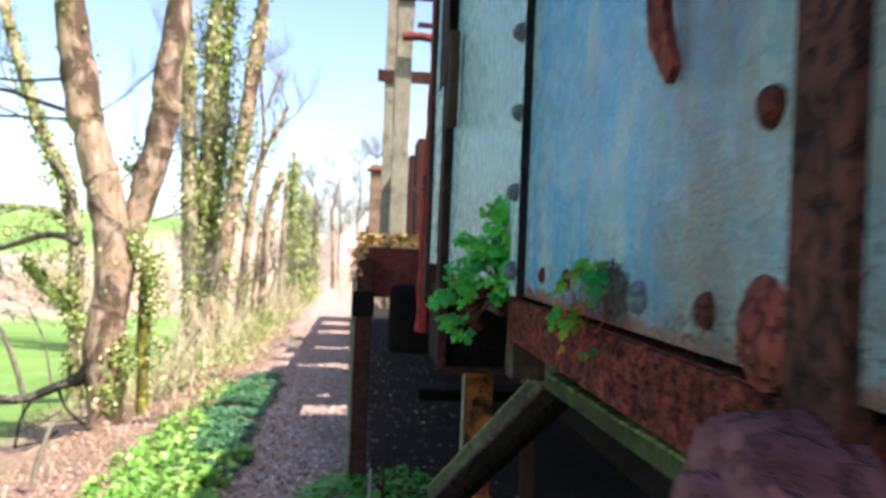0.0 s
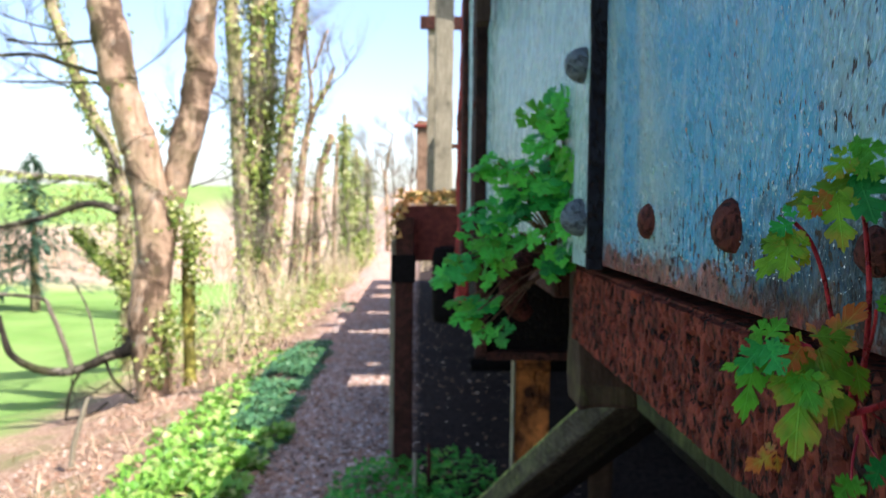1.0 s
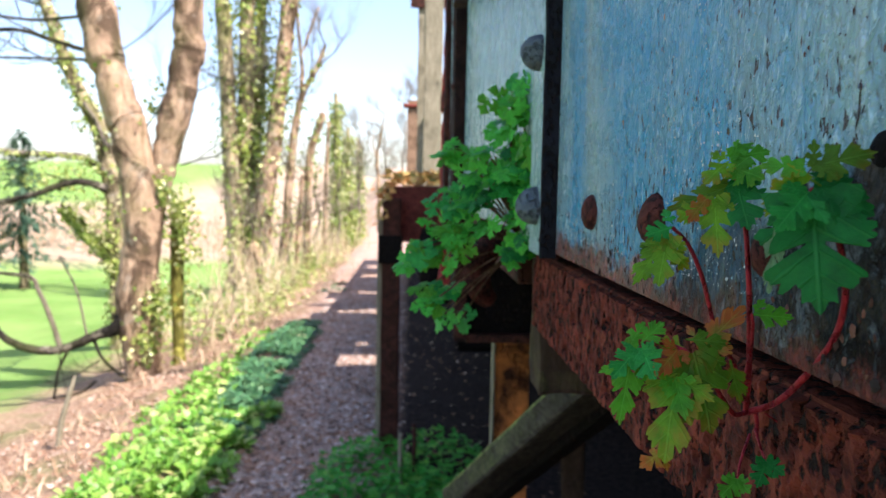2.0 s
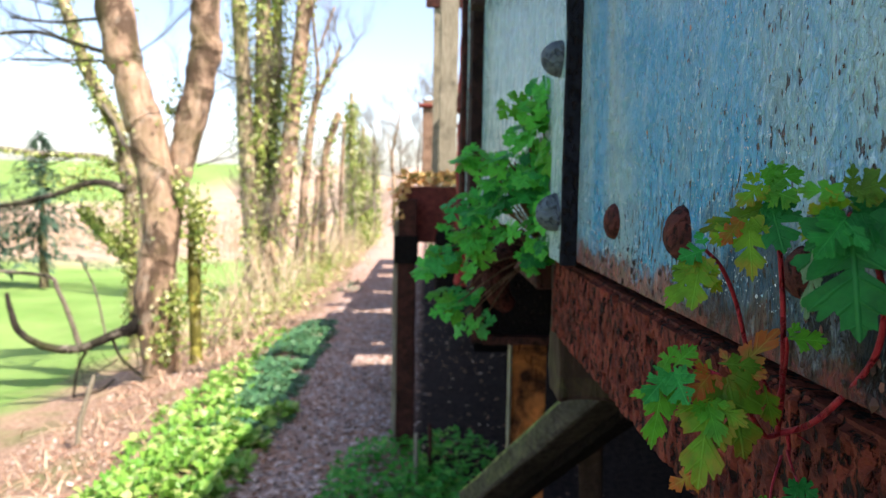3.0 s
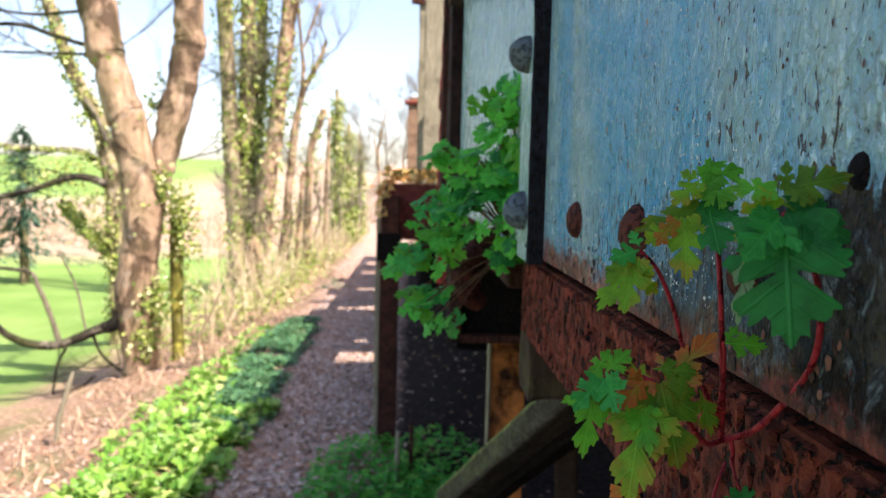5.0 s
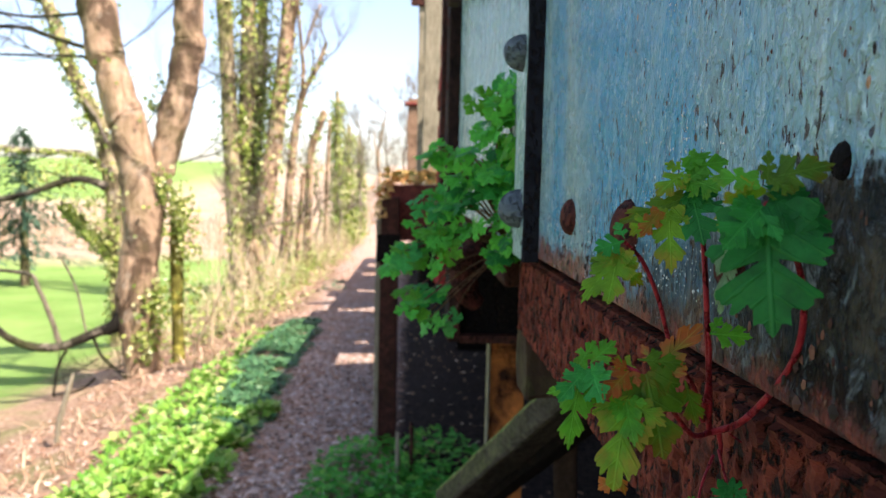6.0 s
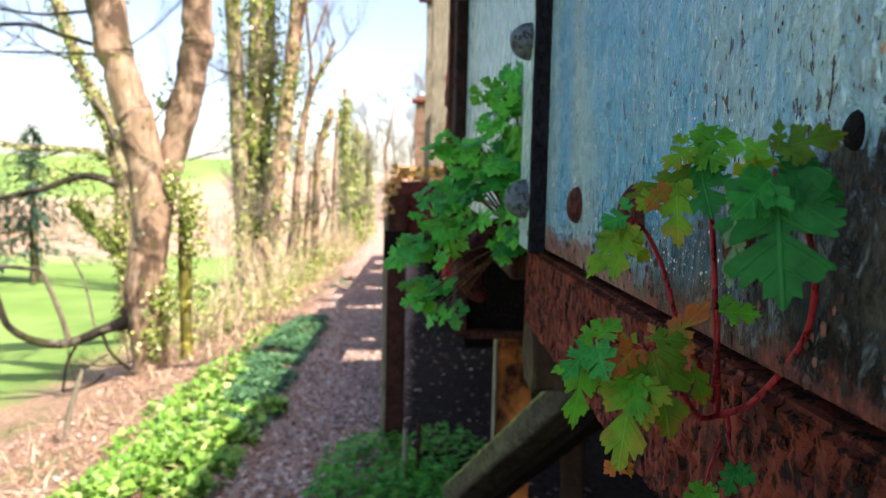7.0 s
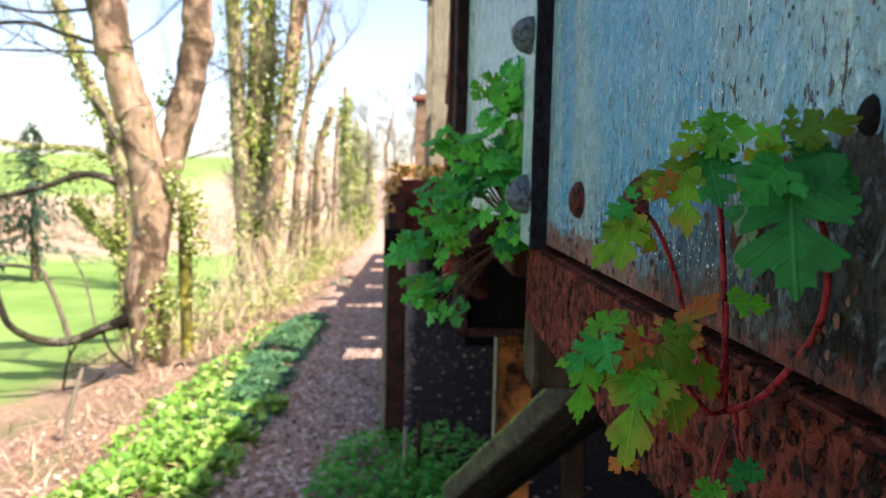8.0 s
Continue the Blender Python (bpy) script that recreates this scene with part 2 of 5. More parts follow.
def ground_material():
    """Stony path, leaf litter and straw on the bank, meadow and brown scrub beyond."""
    m, nt, b = nodes_of("ground")
    n = Net(nt)
    b.inputs["Specular IOR Level"].default_value = 0.1
    x, y = n.axis(0), n.axis(1)
    wob = n.math("MULTIPLY", n.math("SUBTRACT", n.noise(1.3, 5, 0.65), 0.5), 1.1)
    stone = n.cells(34, "F1", "Color")
    grey = n.mix(n.step(n.noise(46, 6, 0.7), 0.35, 0.65), (0.24, 0.165, 0.13), (0.64, 0.48, 0.40))
    litter = n.mix(n.step(n.noise(21, 7, 0.7), 0.40, 0.60), (0.19, 0.10, 0.07), (0.60, 0.37, 0.26))
    path = n.mix(n.step(n.noise(2.4, 6, 0.7), 0.44, 0.6), grey, litter)
    straw = n.mix(n.step(n.noise(17, 8, 0.7), 0.35, 0.65), (0.20, 0.12, 0.075), (0.46, 0.32, 0.22))
    straw = n.mix(n.step(n.noise(1.1, 5, 0.6), 0.5, 0.66, 0, 0.65), straw, (0.13, 0.16, 0.05))
    edge = n.math("ADD", n.math("ADD", x, n.math("MULTIPLY", y, 0.045)), wob)
    col = n.mix(n.step(edge, -1.55, -1.25), straw, path)
    # dark earth under and beside the wagons, shade there put into its colour
    shaded_soil = n.mix(n.step(n.noise(25, 7, 0.7), 0.4, 0.65), (0.013, 0.010, 0.009), (0.055, 0.038, 0.030))
    col = n.mix(n.step(n.math("ADD", x, n.math("MULTIPLY", wob, 0.35)), -0.45, -0.15), col, shaded_soil)
    # greens paled across the whole meadow in place of distance haze
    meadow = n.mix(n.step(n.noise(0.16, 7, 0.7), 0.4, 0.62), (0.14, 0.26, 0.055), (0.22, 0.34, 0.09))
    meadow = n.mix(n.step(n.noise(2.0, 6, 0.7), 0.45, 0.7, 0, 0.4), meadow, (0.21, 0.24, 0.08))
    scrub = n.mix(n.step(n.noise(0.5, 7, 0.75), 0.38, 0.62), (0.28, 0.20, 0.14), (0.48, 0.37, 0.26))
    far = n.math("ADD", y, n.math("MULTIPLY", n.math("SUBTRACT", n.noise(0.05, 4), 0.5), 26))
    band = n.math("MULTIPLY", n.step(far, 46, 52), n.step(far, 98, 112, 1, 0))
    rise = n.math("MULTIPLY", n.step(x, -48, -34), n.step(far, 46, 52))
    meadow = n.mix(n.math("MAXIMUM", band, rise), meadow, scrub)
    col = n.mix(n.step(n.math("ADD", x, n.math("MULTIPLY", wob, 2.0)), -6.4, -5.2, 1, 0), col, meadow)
    n.link(col, b.inputs["Base Color"])
    b.inputs["Roughness"].default_value = 0.95
    n.bump(b, n.math("ADD", n.noise(30, 8, 0.75), n.math("MULTIPLY", n.cells(55), 0.6)), 0.8, 0.03)
    return m


M_PAINT = paint("weathered_blue_paint", (0.29, 0.45, 0.44), (0.032, 0.31, 0.52), 1.228)
M_PAINT2 = paint("pale_grey_paint", (0.33, 0.51, 0.48), (0.24, 0.44, 0.44))
M_SOLE = rust("pitted_rust", (0.27, 0.060, 0.036), (0.048, 0.013, 0.010), 40, 0.97)
M_RUST = rust("dark_rust", (0.11, 0.038, 0.026), (0.035, 0.017, 0.013), 22)
M_RED = rust("red_rust", (0.26, 0.065, 0.045), (0.12, 0.035, 0.027), 24, 0.5)
M_ORANGE = rust("orange_rust", (0.85, 0.28, 0.07), (0.05, 0.020, 0.012), 6, 0.3)
# near-black iron, with the shade under the wagons put into its colour
M_BLACK = rust("shade_black_iron", (0.009, 0.007, 0.006), (0.004, 0.003, 0.003), 25)
M_EDGE = rust("blackened_edge", (0.020, 0.022, 0.028), (0.008, 0.008, 0.011), 40)
M_BOLT = rust("painted_bolt", (0.16, 0.22, 0.25), (0.09, 0.10, 0.11), 45, 0.25)
M_RIVET = rust("rusty_rivet", (0.16, 0.045, 0.032), (0.05, 0.02, 0.016), 70)
M_STAY = rust("red_painted_iron", (0.42, 0.05, 0.045), (0.20, 0.03, 0.028), 24, 0.4)
M_STANCH = rust("dark_stanchion", (0.05, 0.024, 0.018), (0.018, 0.011, 0.009), 22)
M_BOSS = rust("purple_red_iron", (0.25, 0.105, 0.10), (0.11, 0.04, 0.045), 14, 0.15)
M_POLE = wood("bleached_timber", (0.32, 0.285, 0.20), (0.17, 0.145, 0.095))
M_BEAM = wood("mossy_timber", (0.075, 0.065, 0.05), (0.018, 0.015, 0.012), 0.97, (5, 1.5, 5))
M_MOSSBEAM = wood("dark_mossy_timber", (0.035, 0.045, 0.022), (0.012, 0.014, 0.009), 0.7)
M_TANWOOD = wood("brown_timber", (0.34, 0.22, 0.14), (0.17, 0.10, 0.065))
M_DARKWOOD = wood("dark_timber", (0.065, 0.04, 0.03), (0.025, 0.017, 0.013), 0.3)
M_BARK = bark("brown_bark", (0.64, 0.44, 0.29), (0.28, 0.18, 0.11), 0.3)
M_BARK2 = bark("mossy_bark", (0.58, 0.46, 0.28), (0.26, 0.20, 0.11), 0.6)
M_MOSS = bark("moss_grown_bark", (0.60, 0.56, 0.12), (0.36, 0.33, 0.07), 0.2)
M_TWIG = bark("twig_bark", (0.38, 0.31, 0.24), (0.21, 0.17, 0.13), 0.2, 30)
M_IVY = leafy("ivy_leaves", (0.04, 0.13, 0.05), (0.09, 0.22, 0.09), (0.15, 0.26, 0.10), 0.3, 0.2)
# paler copy of the ivy, with sun and glints put into its colours
M_IVYLIT = leafy("sunlit_ivy", (0.14, 0.23, 0.035), (0.40, 0.44, 0.11), (0.64, 0.62, 0.32), 0.28, 0.3)
M_WEED = leafy("weed_leaves", (0.11, 0.30, 0.035), (0.26, 0.46, 0.07), (0.50, 0.56, 0.20), 0.4, 0.35)
M_NETTLE = leafy("nettle_leaves", (0.03, 0.27, 0.03), (0.09, 0.43, 0.05), (0.20, 0.50, 0.07), 0.45, 0.35)
M_STRAW = leafy("dry_grass", (0.50, 0.34, 0.21), (0.66, 0.50, 0.34), (0.30, 0.19, 0.11), 0.8, 0.2)
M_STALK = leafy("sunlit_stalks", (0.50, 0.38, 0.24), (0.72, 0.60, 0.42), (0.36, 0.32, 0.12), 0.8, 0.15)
M_BRANCH = bark("dark_branch_bark", (0.085, 0.07, 0.05), (0.04, 0.034, 0.026), 0.3, 20)
M_LITTER = leafy("dead_leaves", (0.14, 0.07, 0.04), (0.44, 0.26, 0.16), (0.66, 0.52, 0.42), 0.85, 0.0)
M_STONE = leafy("gravel", (0.22, 0.17, 0.145), (0.66, 0.55, 0.48), (0.13, 0.09, 0.065), 0.9, 0.0)
M_AUTUMN = leafy("withered_leaves", (0.45, 0.18, 0.05), (0.58, 0.42, 0.14), (0.22, 0.27, 0.07), 0.7, 0.25)
M_CONIFER = leafy("conifer_sprays", (0.05, 0.11, 0.065), (0.10, 0.17, 0.10), None, 0.6, 0.2)
M_FLAKE = leafy("rust_scabs", (0.035, 0.02, 0.015), (0.12, 0.055, 0.035), (0.015, 0.012, 0.011), 0.8, 0.0)
M_PITS = leafy("dark_scale", (0.018, 0.012, 0.010), (0.07, 0.03, 0.022), (0.20, 0.09, 0.06), 0.85, 0.0)
M_BLISTER = leafy("paint_blisters", (0.42, 0.50, 0.50), (0.66, 0.72, 0.70), (0.22, 0.40, 0.48), 0.22, 0.0)
M_STEM = rust("red_stem", (0.44, 0.035, 0.045), (0.26, 0.02, 0.03), 30, 0.0)
M_STEM.node_tree.nodes["Principled BSDF"].inputs["Roughness"].default_value = 0.4
M_GREENSTEM = rust("brown_stem", (0.20, 0.12, 0.07), (0.11, 0.06, 0.04), 50, 0.1)
M_HERB = herb_leaf("herb_green", (0.085, 0.38, 0.022), (0.24, 0.34, 0.03), 0.3)
M_HERBDARK = herb_leaf("herb_deep_green", (0.010, 0.20, 0.030), (0.03, 0.26, 0.03), 0.2)
M_HERBYEL = herb_leaf("herb_yellow_green", (0.15, 0.36, 0.012), (0.42, 0.14, 0.02), 0.4)
M_HERBOLIVE = herb_leaf("herb_olive_green", (0.085, 0.21, 0.010), (0.30, 0.10, 0.015), 0.35)
M_HERBRED = herb_leaf("herb_reddish", (0.30, 0.22, 0.02), (0.46, 0.09, 0.02), 0.75)
M_HERBTEAL = herb_leaf("herb_blue_green", (0.03, 0.35, 0.055), (0.06, 0.40, 0.04), 0.25)
M_HERBPALE = herb_leaf("herb_pale_underside", (0.22, 0.40, 0.20), (0.30, 0.44, 0.20), 0.3)
M_HERBLIT = herb_leaf("herb_fresh_green", (0.07, 0.50, 0.045), (0.17, 0.52, 0.035), 0.3)
M_GROUND = ground_material()

# ---- mesh words ----
def finish(bm, name, material, smooth=False):
    me = bpy.data.meshes.new(name)
    bm.to_mesh(me)
    bm.free()
    me.materials.append(material)
    if smooth:
        for p in me.polygons:
            p.use_smooth = True
    return me


def part(name, bm, material, parent, label="", smooth=False):
    ob = new(name, finish(bm, name, material, smooth))
    ob.parent = parent
    if label:
        ob["label"] = label
    return ob


def base(name, place, label, category, group="", kind=""):
    ob = new(name)
    ob.location = place
    ob.empty_display_size = 0.1
    return tagged(ob, label, category, group, kind)


def solid(name, bm, material, label, category, group="", kind="", smooth=False):
    return tagged(new(name, finish(bm, name, material, smooth)), label, category, group, kind)


def block(bm, lo, hi, bevel=0.004, jag=0.0, cuts=0):
    """A box from lo to hi with softened, slightly uneven edges."""
    lo, hi = Vector(lo), Vector(hi)
    got = bmesh.ops.create_cube(bm, size=1, matrix=Matrix.Translation((lo + hi) / 2) @ Matrix.Diagonal((*(hi - lo), 1)))
    vs = got["verts"]
    es = list({e for v in vs for e in v.link_edges})
    if bevel:
        r = bmesh.ops.bevel(bm, geom=es, offset=bevel, segments=2, affect="EDGES", profile=0.6)
        vs = list({v for f in r["faces"] for v in f.verts} | {v for v in vs if v.is_valid})
    if cuts:
        es = [e for e in {e for v in vs for e in v.link_edges} if e.calc_length() > 0.25 * max(hi - lo)]
        r = bmesh.ops.subdivide_edges(bm, edges=es, cuts=cuts, use_grid_fill=True)
        vs = list({v for v in vs if v.is_valid} | {g for g in r["geom"] if isinstance(g, bmesh.types.BMVert)})
    if jag:
        for v in vs:
            v.co += noise.noise_vector(v.co * 17) * jag
    return vs


def box(lo, hi, bevel=0.004, jag=0.0, cuts=0):
    bm = bmesh.new()
    block(bm, lo, hi, bevel, jag, cuts)
    return bm


def tube_into(verts, faces, pts, radii, seg=8, wob=0.0, seed=0.0):
    """A tapered tube along pts, put into lists."""
    pts = [Vector(p) for p in pts]
    first, ring0 = len(verts), None
    side = None
    for i, p in enumerate(pts):
        d = (pts[min(i + 1, len(pts) - 1)] - pts[max(i - 1, 0)]).normalized()
        if side is None:
            side = d.cross(Vector((0.3, 0.9, 0.2))).normalized()
        side = (side - d * side.dot(d)).normalized()
        up = d.cross(side)
        for k in range(seg):
            a = 2 * math.pi * k / seg
            r = radii[i]
            q = p + (side * math.cos(a) + up * math.sin(a)) * r
            if wob:
                q += (q - p) * wob * noise.noise(q * (0.6 / max(r, 0.02)) + Vector((seed, 0, 0)))
            verts.append(q)
    for i in range(len(pts) - 1):
        for k in range(seg):
            a, b = first + i * seg + k, first + i * seg + (k + 1) % seg
            faces.append((a, b, b + seg, a + seg))
    verts.append(pts[-1] + (pts[-1] - pts[-2]).normalized() * radii[-1] * 0.5)
    last = first + (len(pts) - 1) * seg
    for k in range(seg):
        faces.append((last + k, last + (k + 1) % seg, len(verts) - 1))


def smooth_line(pts, radii, n):
    """More points along a bent line (Catmull-Rom)."""
    pts = [Vector(p) for p in pts]
    P = [2 * pts[0] - pts[1], *pts, 2 * pts[-1] - pts[-2]]
    out, rr = [], []
    for i in range(len(pts) - 1):
        for k in range(n):
            t = k / n
            a, b, c, d = P[i:i + 4]
            out.append(0.5 * (2 * b + (c - a) * t + (2 * a - 5 * b + 4 * c - d) * t * t + (3 * b - a - 3 * c + d) * t ** 3))
            rr.append(radii[i] * (1 - t) + radii[i + 1] * t)
    return out + [pts[-1]], rr + [radii[-1]]


def mesh_of(name, verts, faces, material, smooth=True):
    me = bpy.data.meshes.new(name)
    me.from_pydata([tuple(v) for v in verts], [], faces)
    me.materials.append(material)
    if smooth:
        me.polygons.foreach_set("use_smooth", [True] * len(me.polygons))
    me.update()
    return me


def mesh_part(name, verts, faces, material, parent, label="", smooth=True):
    ob = new(name, mesh_of(name, verts, faces, material, smooth))
    ob.parent = parent
    if label:
        ob["label"] = label
    return ob


def dome_mesh(name, r, h, material, rings=4, seg=12):
    """A rivet or bolt head that bulges towards -x."""
    verts, faces = [], []
    for i in range(rings + 1):
        a = 0.5 * math.pi * i / rings
        for k in range(seg):
            b = 2 * math.pi * k / seg
            rr = r * math.cos(a) * (1 + 0.07 * math.sin(3 * b + 1))
            verts.append(Vector((-h * math.sin(a), rr * math.cos(b), rr * math.sin(b))))
    for i in range(rings):
        for k in range(seg):
            a, b = i * seg + k, i * seg + (k + 1) % seg
            faces.append((a, a + seg, b + seg, b))
    return mesh_of(name, verts, faces, material)


# ---- ground ----
def left_edge(y):
    return -1.45 - 0.028 * max(y, 0.0)


def ground_z(x, y):
    z = -0.50 - 0.036 * max(min(y, 90.0), -15.0)
    d = left_edge(y) - x
    if d > 0:
        z -= 0.10 * min(d, 0.4) + 0.30 * max(0.0, min(d, 3.2) - 0.25) + 0.16 * max(0.0, min(d, 9.0) - 3.2)
        z += max(0.0, min(y, 260.0) - 45) * 0.062 * min(1.0, max(0.0, d - 4) / 12)
    # unseen steep bank added behind the wagons to block light under them
    if x > 2.5 and y < 60:
        z += 2.4 * min(x - 2.5, 1.0)
    if y > 40:
        z += (min(y, 260.0) - 40) * 0.052 * (1 if d <= 0 else max(0.0, 1 - d / 16))
    near = max(0.0, 1 - abs(y) / 80)
    z += 0.05 * noise.noise((x * 1.7, y * 1.7, 0)) * near + 0.35 * noise.noise((x * 0.06, y * 0.06, 5)) * min(1.0, max(abs(d), 0) / 14)
    return z


def span(marks):
    out = []
    for a, b, s in marks:
        out += list(np.arange(a, b, s))
    return out + [marks[-1][1]]


gx = span([(-900, -200, 70), (-200, -60, 14), (-60, -20, 2.5), (-20, -7, 0.8), (-7, -3.6, 0.35), (-3.6, 1, 0.16), (1, 6, 0.4), (6, 30, 3), (30, 200, 20), (200, 900, 100)])
gy = span([(-60, -8, 6), (-8, 1, 0.6), (1, 14, 0.2), (14, 34, 0.5), (34, 80, 2), (80, 300, 11), (300, 1500, 110)])
gv = [Vector((x, y, ground_z(x, y))) for y in gy for x in gx]
nx = len(gx)
gf = [(j * nx + i, j * nx + i + 1, (j + 1) * nx + i + 1, (j + 1) * nx + i) for j in range(len(gy) - 1) for i in range(nx - 1)]
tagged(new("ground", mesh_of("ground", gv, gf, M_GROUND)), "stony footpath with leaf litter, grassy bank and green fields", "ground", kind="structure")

# ---- the near wagon ----
wagon = base("railway_wagon", (0, 0, -0.5), "derelict rusting railway wagon with flaking pale blue paint", "wagon", "old wagons")
wagon.matrix_world = Matrix.Identity(4)

plate = part("side_plate", box((0.0, -0.872, 1.205), (0.010, 0.0, 2.42), 0.002), M_PAINT, wagon, "flaking pale blue painted steel side plate")
part("side_plate", box((0.0, -3.4, 1.205), (0.010, -0.934, 2.42), 0.002), M_PAINT, wagon, "flaking pale blue painted steel side plate")
door_plate = part("door_plate", box((-0.006, 0.062, 1.207), (0.004, 1.19, 2.42), 0.002), M_PAINT2, wagon, "pale grey painted door plate")
strap = part("cover_strip", box((-0.0152, 0.002, 1.203), (0.0, 0.060, 2.42), 0.002, 0.0012, 30), M_PAINT2, wagon, "pale painted cover strip with domed bolts")
part("plate_edge", box((-0.0150, -0.006, 1.201), (0.001, 0.0015, 2.42), 0.002, 0.0022, 40), M_EDGE, strap, "blackened plate edge")
part("stanchion", box((-0.012, -0.936, 1.10), (0.012, -0.8725, 2.44), 0.004), M_RUST, wagon, "dark rusty upright stanchion")
part("stanchion", box((-0.035, 1.195, 1.14), (0.012, 1.32, 2.44), 0.005, 0.003, 10), M_STANCH, wagon, "dark rusty upright stanchion")
part("narrow_plate", box((-0.012, 1.33, 1.22), (0.0, 1.86, 2.42), 0.003, 0.004, 6), M_PAINT2, wagon, "pale grey plate with rust-eaten edges")
part("stanchion_head", box((-0.042, 1.15, 1.86), (-0.0355, 1.40, 2.44), 0.003, 0.003, 6), M_STANCH, wagon, "dark iron plate on the stanchion")
part("cleat", box((-0.05, 0.99, 1.67), (-0.018, 1.045, 1.97), 0.006, 0.004, 5), M_DARKWOOD, wagon, "weathered wooden cleat")
part("end_post", box((-0.03, 1.87, 1.05), (0.06, 1.97, 2.48), 0.006, 0.004, 8), M_RUST, wagon, "rusty end post")

# a leaning red iron stay at the wagon's end, with lumps of rust
sv, sf = [], []
p, r = smooth_line([(0.022, 2.50, 0.86), (0.014, 2.40, 1.3), (0.013, 2.26, 1.8), (0.012, 2.13, 2.3), (0.012, 2.06, 2.66)], [0.042, 0.038, 0.036, 0.035, 0.034], 8)
tube_into(sv, sf, p, r, 6, 0.35, 2.0)
mesh_part("stay", sv, sf, M_STAY, wagon, "red rusty iron stay", False)
part("stay_clip", box((-0.03, 2.2, 1.56), (0.03, 2.32, 1.63), 0.01), M_RED, wagon)

sole = part("solebar", box((0.012, -3.4, 1.104), (0.075, 0.165, 1.1935), 0.004), M_SOLE, wagon, "deeply pitted rusty solebar")


def pitted_skin(y0, y1, z0, z1, x, step, deep, seed):
    """Corroded face of a bar: ragged layers of scale with deep upright pits between them."""
    ny, nz = int((y1 - y0) / step) + 1, int((z1 - z0) / step) + 1
    v, f = [], []
    for j in range(nz + 1):
        for i in range(ny + 1):
            y, z = y0 + (y1 - y0) * i / ny, z0 + (z1 - z0) * j / nz
            a = noise.noise((y * 120, z * 62, seed)) + 0.6 * noise.noise((y * 260, z * 150, seed + 4))
            c = noise.noise((y * 34, z * 26, seed + 9))
            d = -0.0016 * c - 0.0010 * noise.noise((y * 520, z * 420, seed))
            if a > 0.12 + 0.25 * c:
                d += deep * min(1.0, (a - 0.12 - 0.25 * c) * 4)
            rim = min(i, ny - i, j, nz - j)
            v.append(Vector((x + (d if rim else 0.006), y, z)))
    k = ny + 1
    f = [(j * k + i, (j + 1) * k + i, (j + 1) * k + i + 1, j * k + i + 1) for j in range(nz) for i in range(ny)]
    return v, f


v, f = pitted_skin(-1.0, 0.162, 1.1065, 1.1915, 0.0075, 0.0019, 0.0042, 3)
mesh_part("corroded_face", v, f, M_SOLE, sole, "", False)
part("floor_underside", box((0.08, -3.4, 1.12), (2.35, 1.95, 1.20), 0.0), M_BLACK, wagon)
part("end_wall", box((0.012, 1.90, 1.2), (2.35, 1.95, 2.42), 0.0), M_RUST, wagon)
part("end_wall", box((0.012, -3.4, 1.2), (2.35, -3.35, 2.42), 0.0), M_RUST, wagon)
# unseen far wall, carried to the ground and past the end to block light
part("far_side_blackout", box((2.352, -3.4, -0.72), (2.38, 4.94, 2.42), 0.0), M_BLACK, wagon)
# roof out of view, its height set by the shadow edge wanted
part("roof", box((-0.05, -3.45, 2.42), (2.43, 2.0, 2.48), 0.01), M_RUST, wagon, "unseen rusty sheet roof")

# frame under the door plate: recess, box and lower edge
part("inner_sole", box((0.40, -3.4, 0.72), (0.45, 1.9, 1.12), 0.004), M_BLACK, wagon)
part("gusset", box((0.018, 0.168, 1.02), (0.09, 0.235, 1.197), 0.006, 0.005, 6), M_DARKWOOD, wagon, "rough packing block")
part("door_rail", box((0.0, 0.24, 1.145), (0.07, 1.33, 1.203), 0.004, 0.002, 12), M_RUST, wagon)
toolbox = part("tool_box", box((-0.002, 1.44, 0.835), (0.55, 1.86, 1.142), 0.004), M_BLACK, wagon, "near-black iron box under the frame")
part("box_edge", box((-0.012, 1.40, 0.83), (0.022, 1.438, 1.15), 0.005, 0.003, 6), M_RUST, toolbox)
part("box_lip", box((0.023, 1.405, 0.826), (0.55, 1.438, 0.85), 0.003), M_RUST, toolbox)
# unseen block added at the end to keep sun off the path
part("shade_block", box((0.30, 1.955, 0.9), (2.35, 4.55, 2.48), 0.01), M_RUST, wagon)

# door catch that hangs below the plate
hv, hf = [], []
p, r = smooth_line([(-0.005, 0.30, 1.205), (-0.03, 0.29, 1.19), (-0.05, 0.275, 1.165), (-0.045, 0.27, 1.135), (-0.03, 0.275, 1.118)], [0.015, 0.02, 0.019, 0.017, 0.012], 5)
tube_into(hv, hf, p, r, 8, 0.2)
mesh_part("door_catch", hv, hf, M_RIVET, wagon, "rusty iron door catch")

# heads of bolts and rivets
BOLT = dome_mesh("bolt", 0.0185, 0.021, M_BOLT, 7, 20)
RIVET = dome_mesh("rivet", 0.0135, 0.009, M_RIVET)
DARKHEAD = dome_mesh("rivet", 0.0135, 0.005, M_BLACK)
PAINTRIVET = dome_mesh("painted_rivet", 0.015, 0.011, M_BOLT)


def head(mesh, parent, x, y, z, s=1.0):
    ob = new(mesh.name, mesh)
    ob.parent = parent
    ob.matrix_local = pose(x, y, z, random.uniform(0, 360), 0, 0) @ Matrix.Diagonal((s, s, s, 1))
    return ob


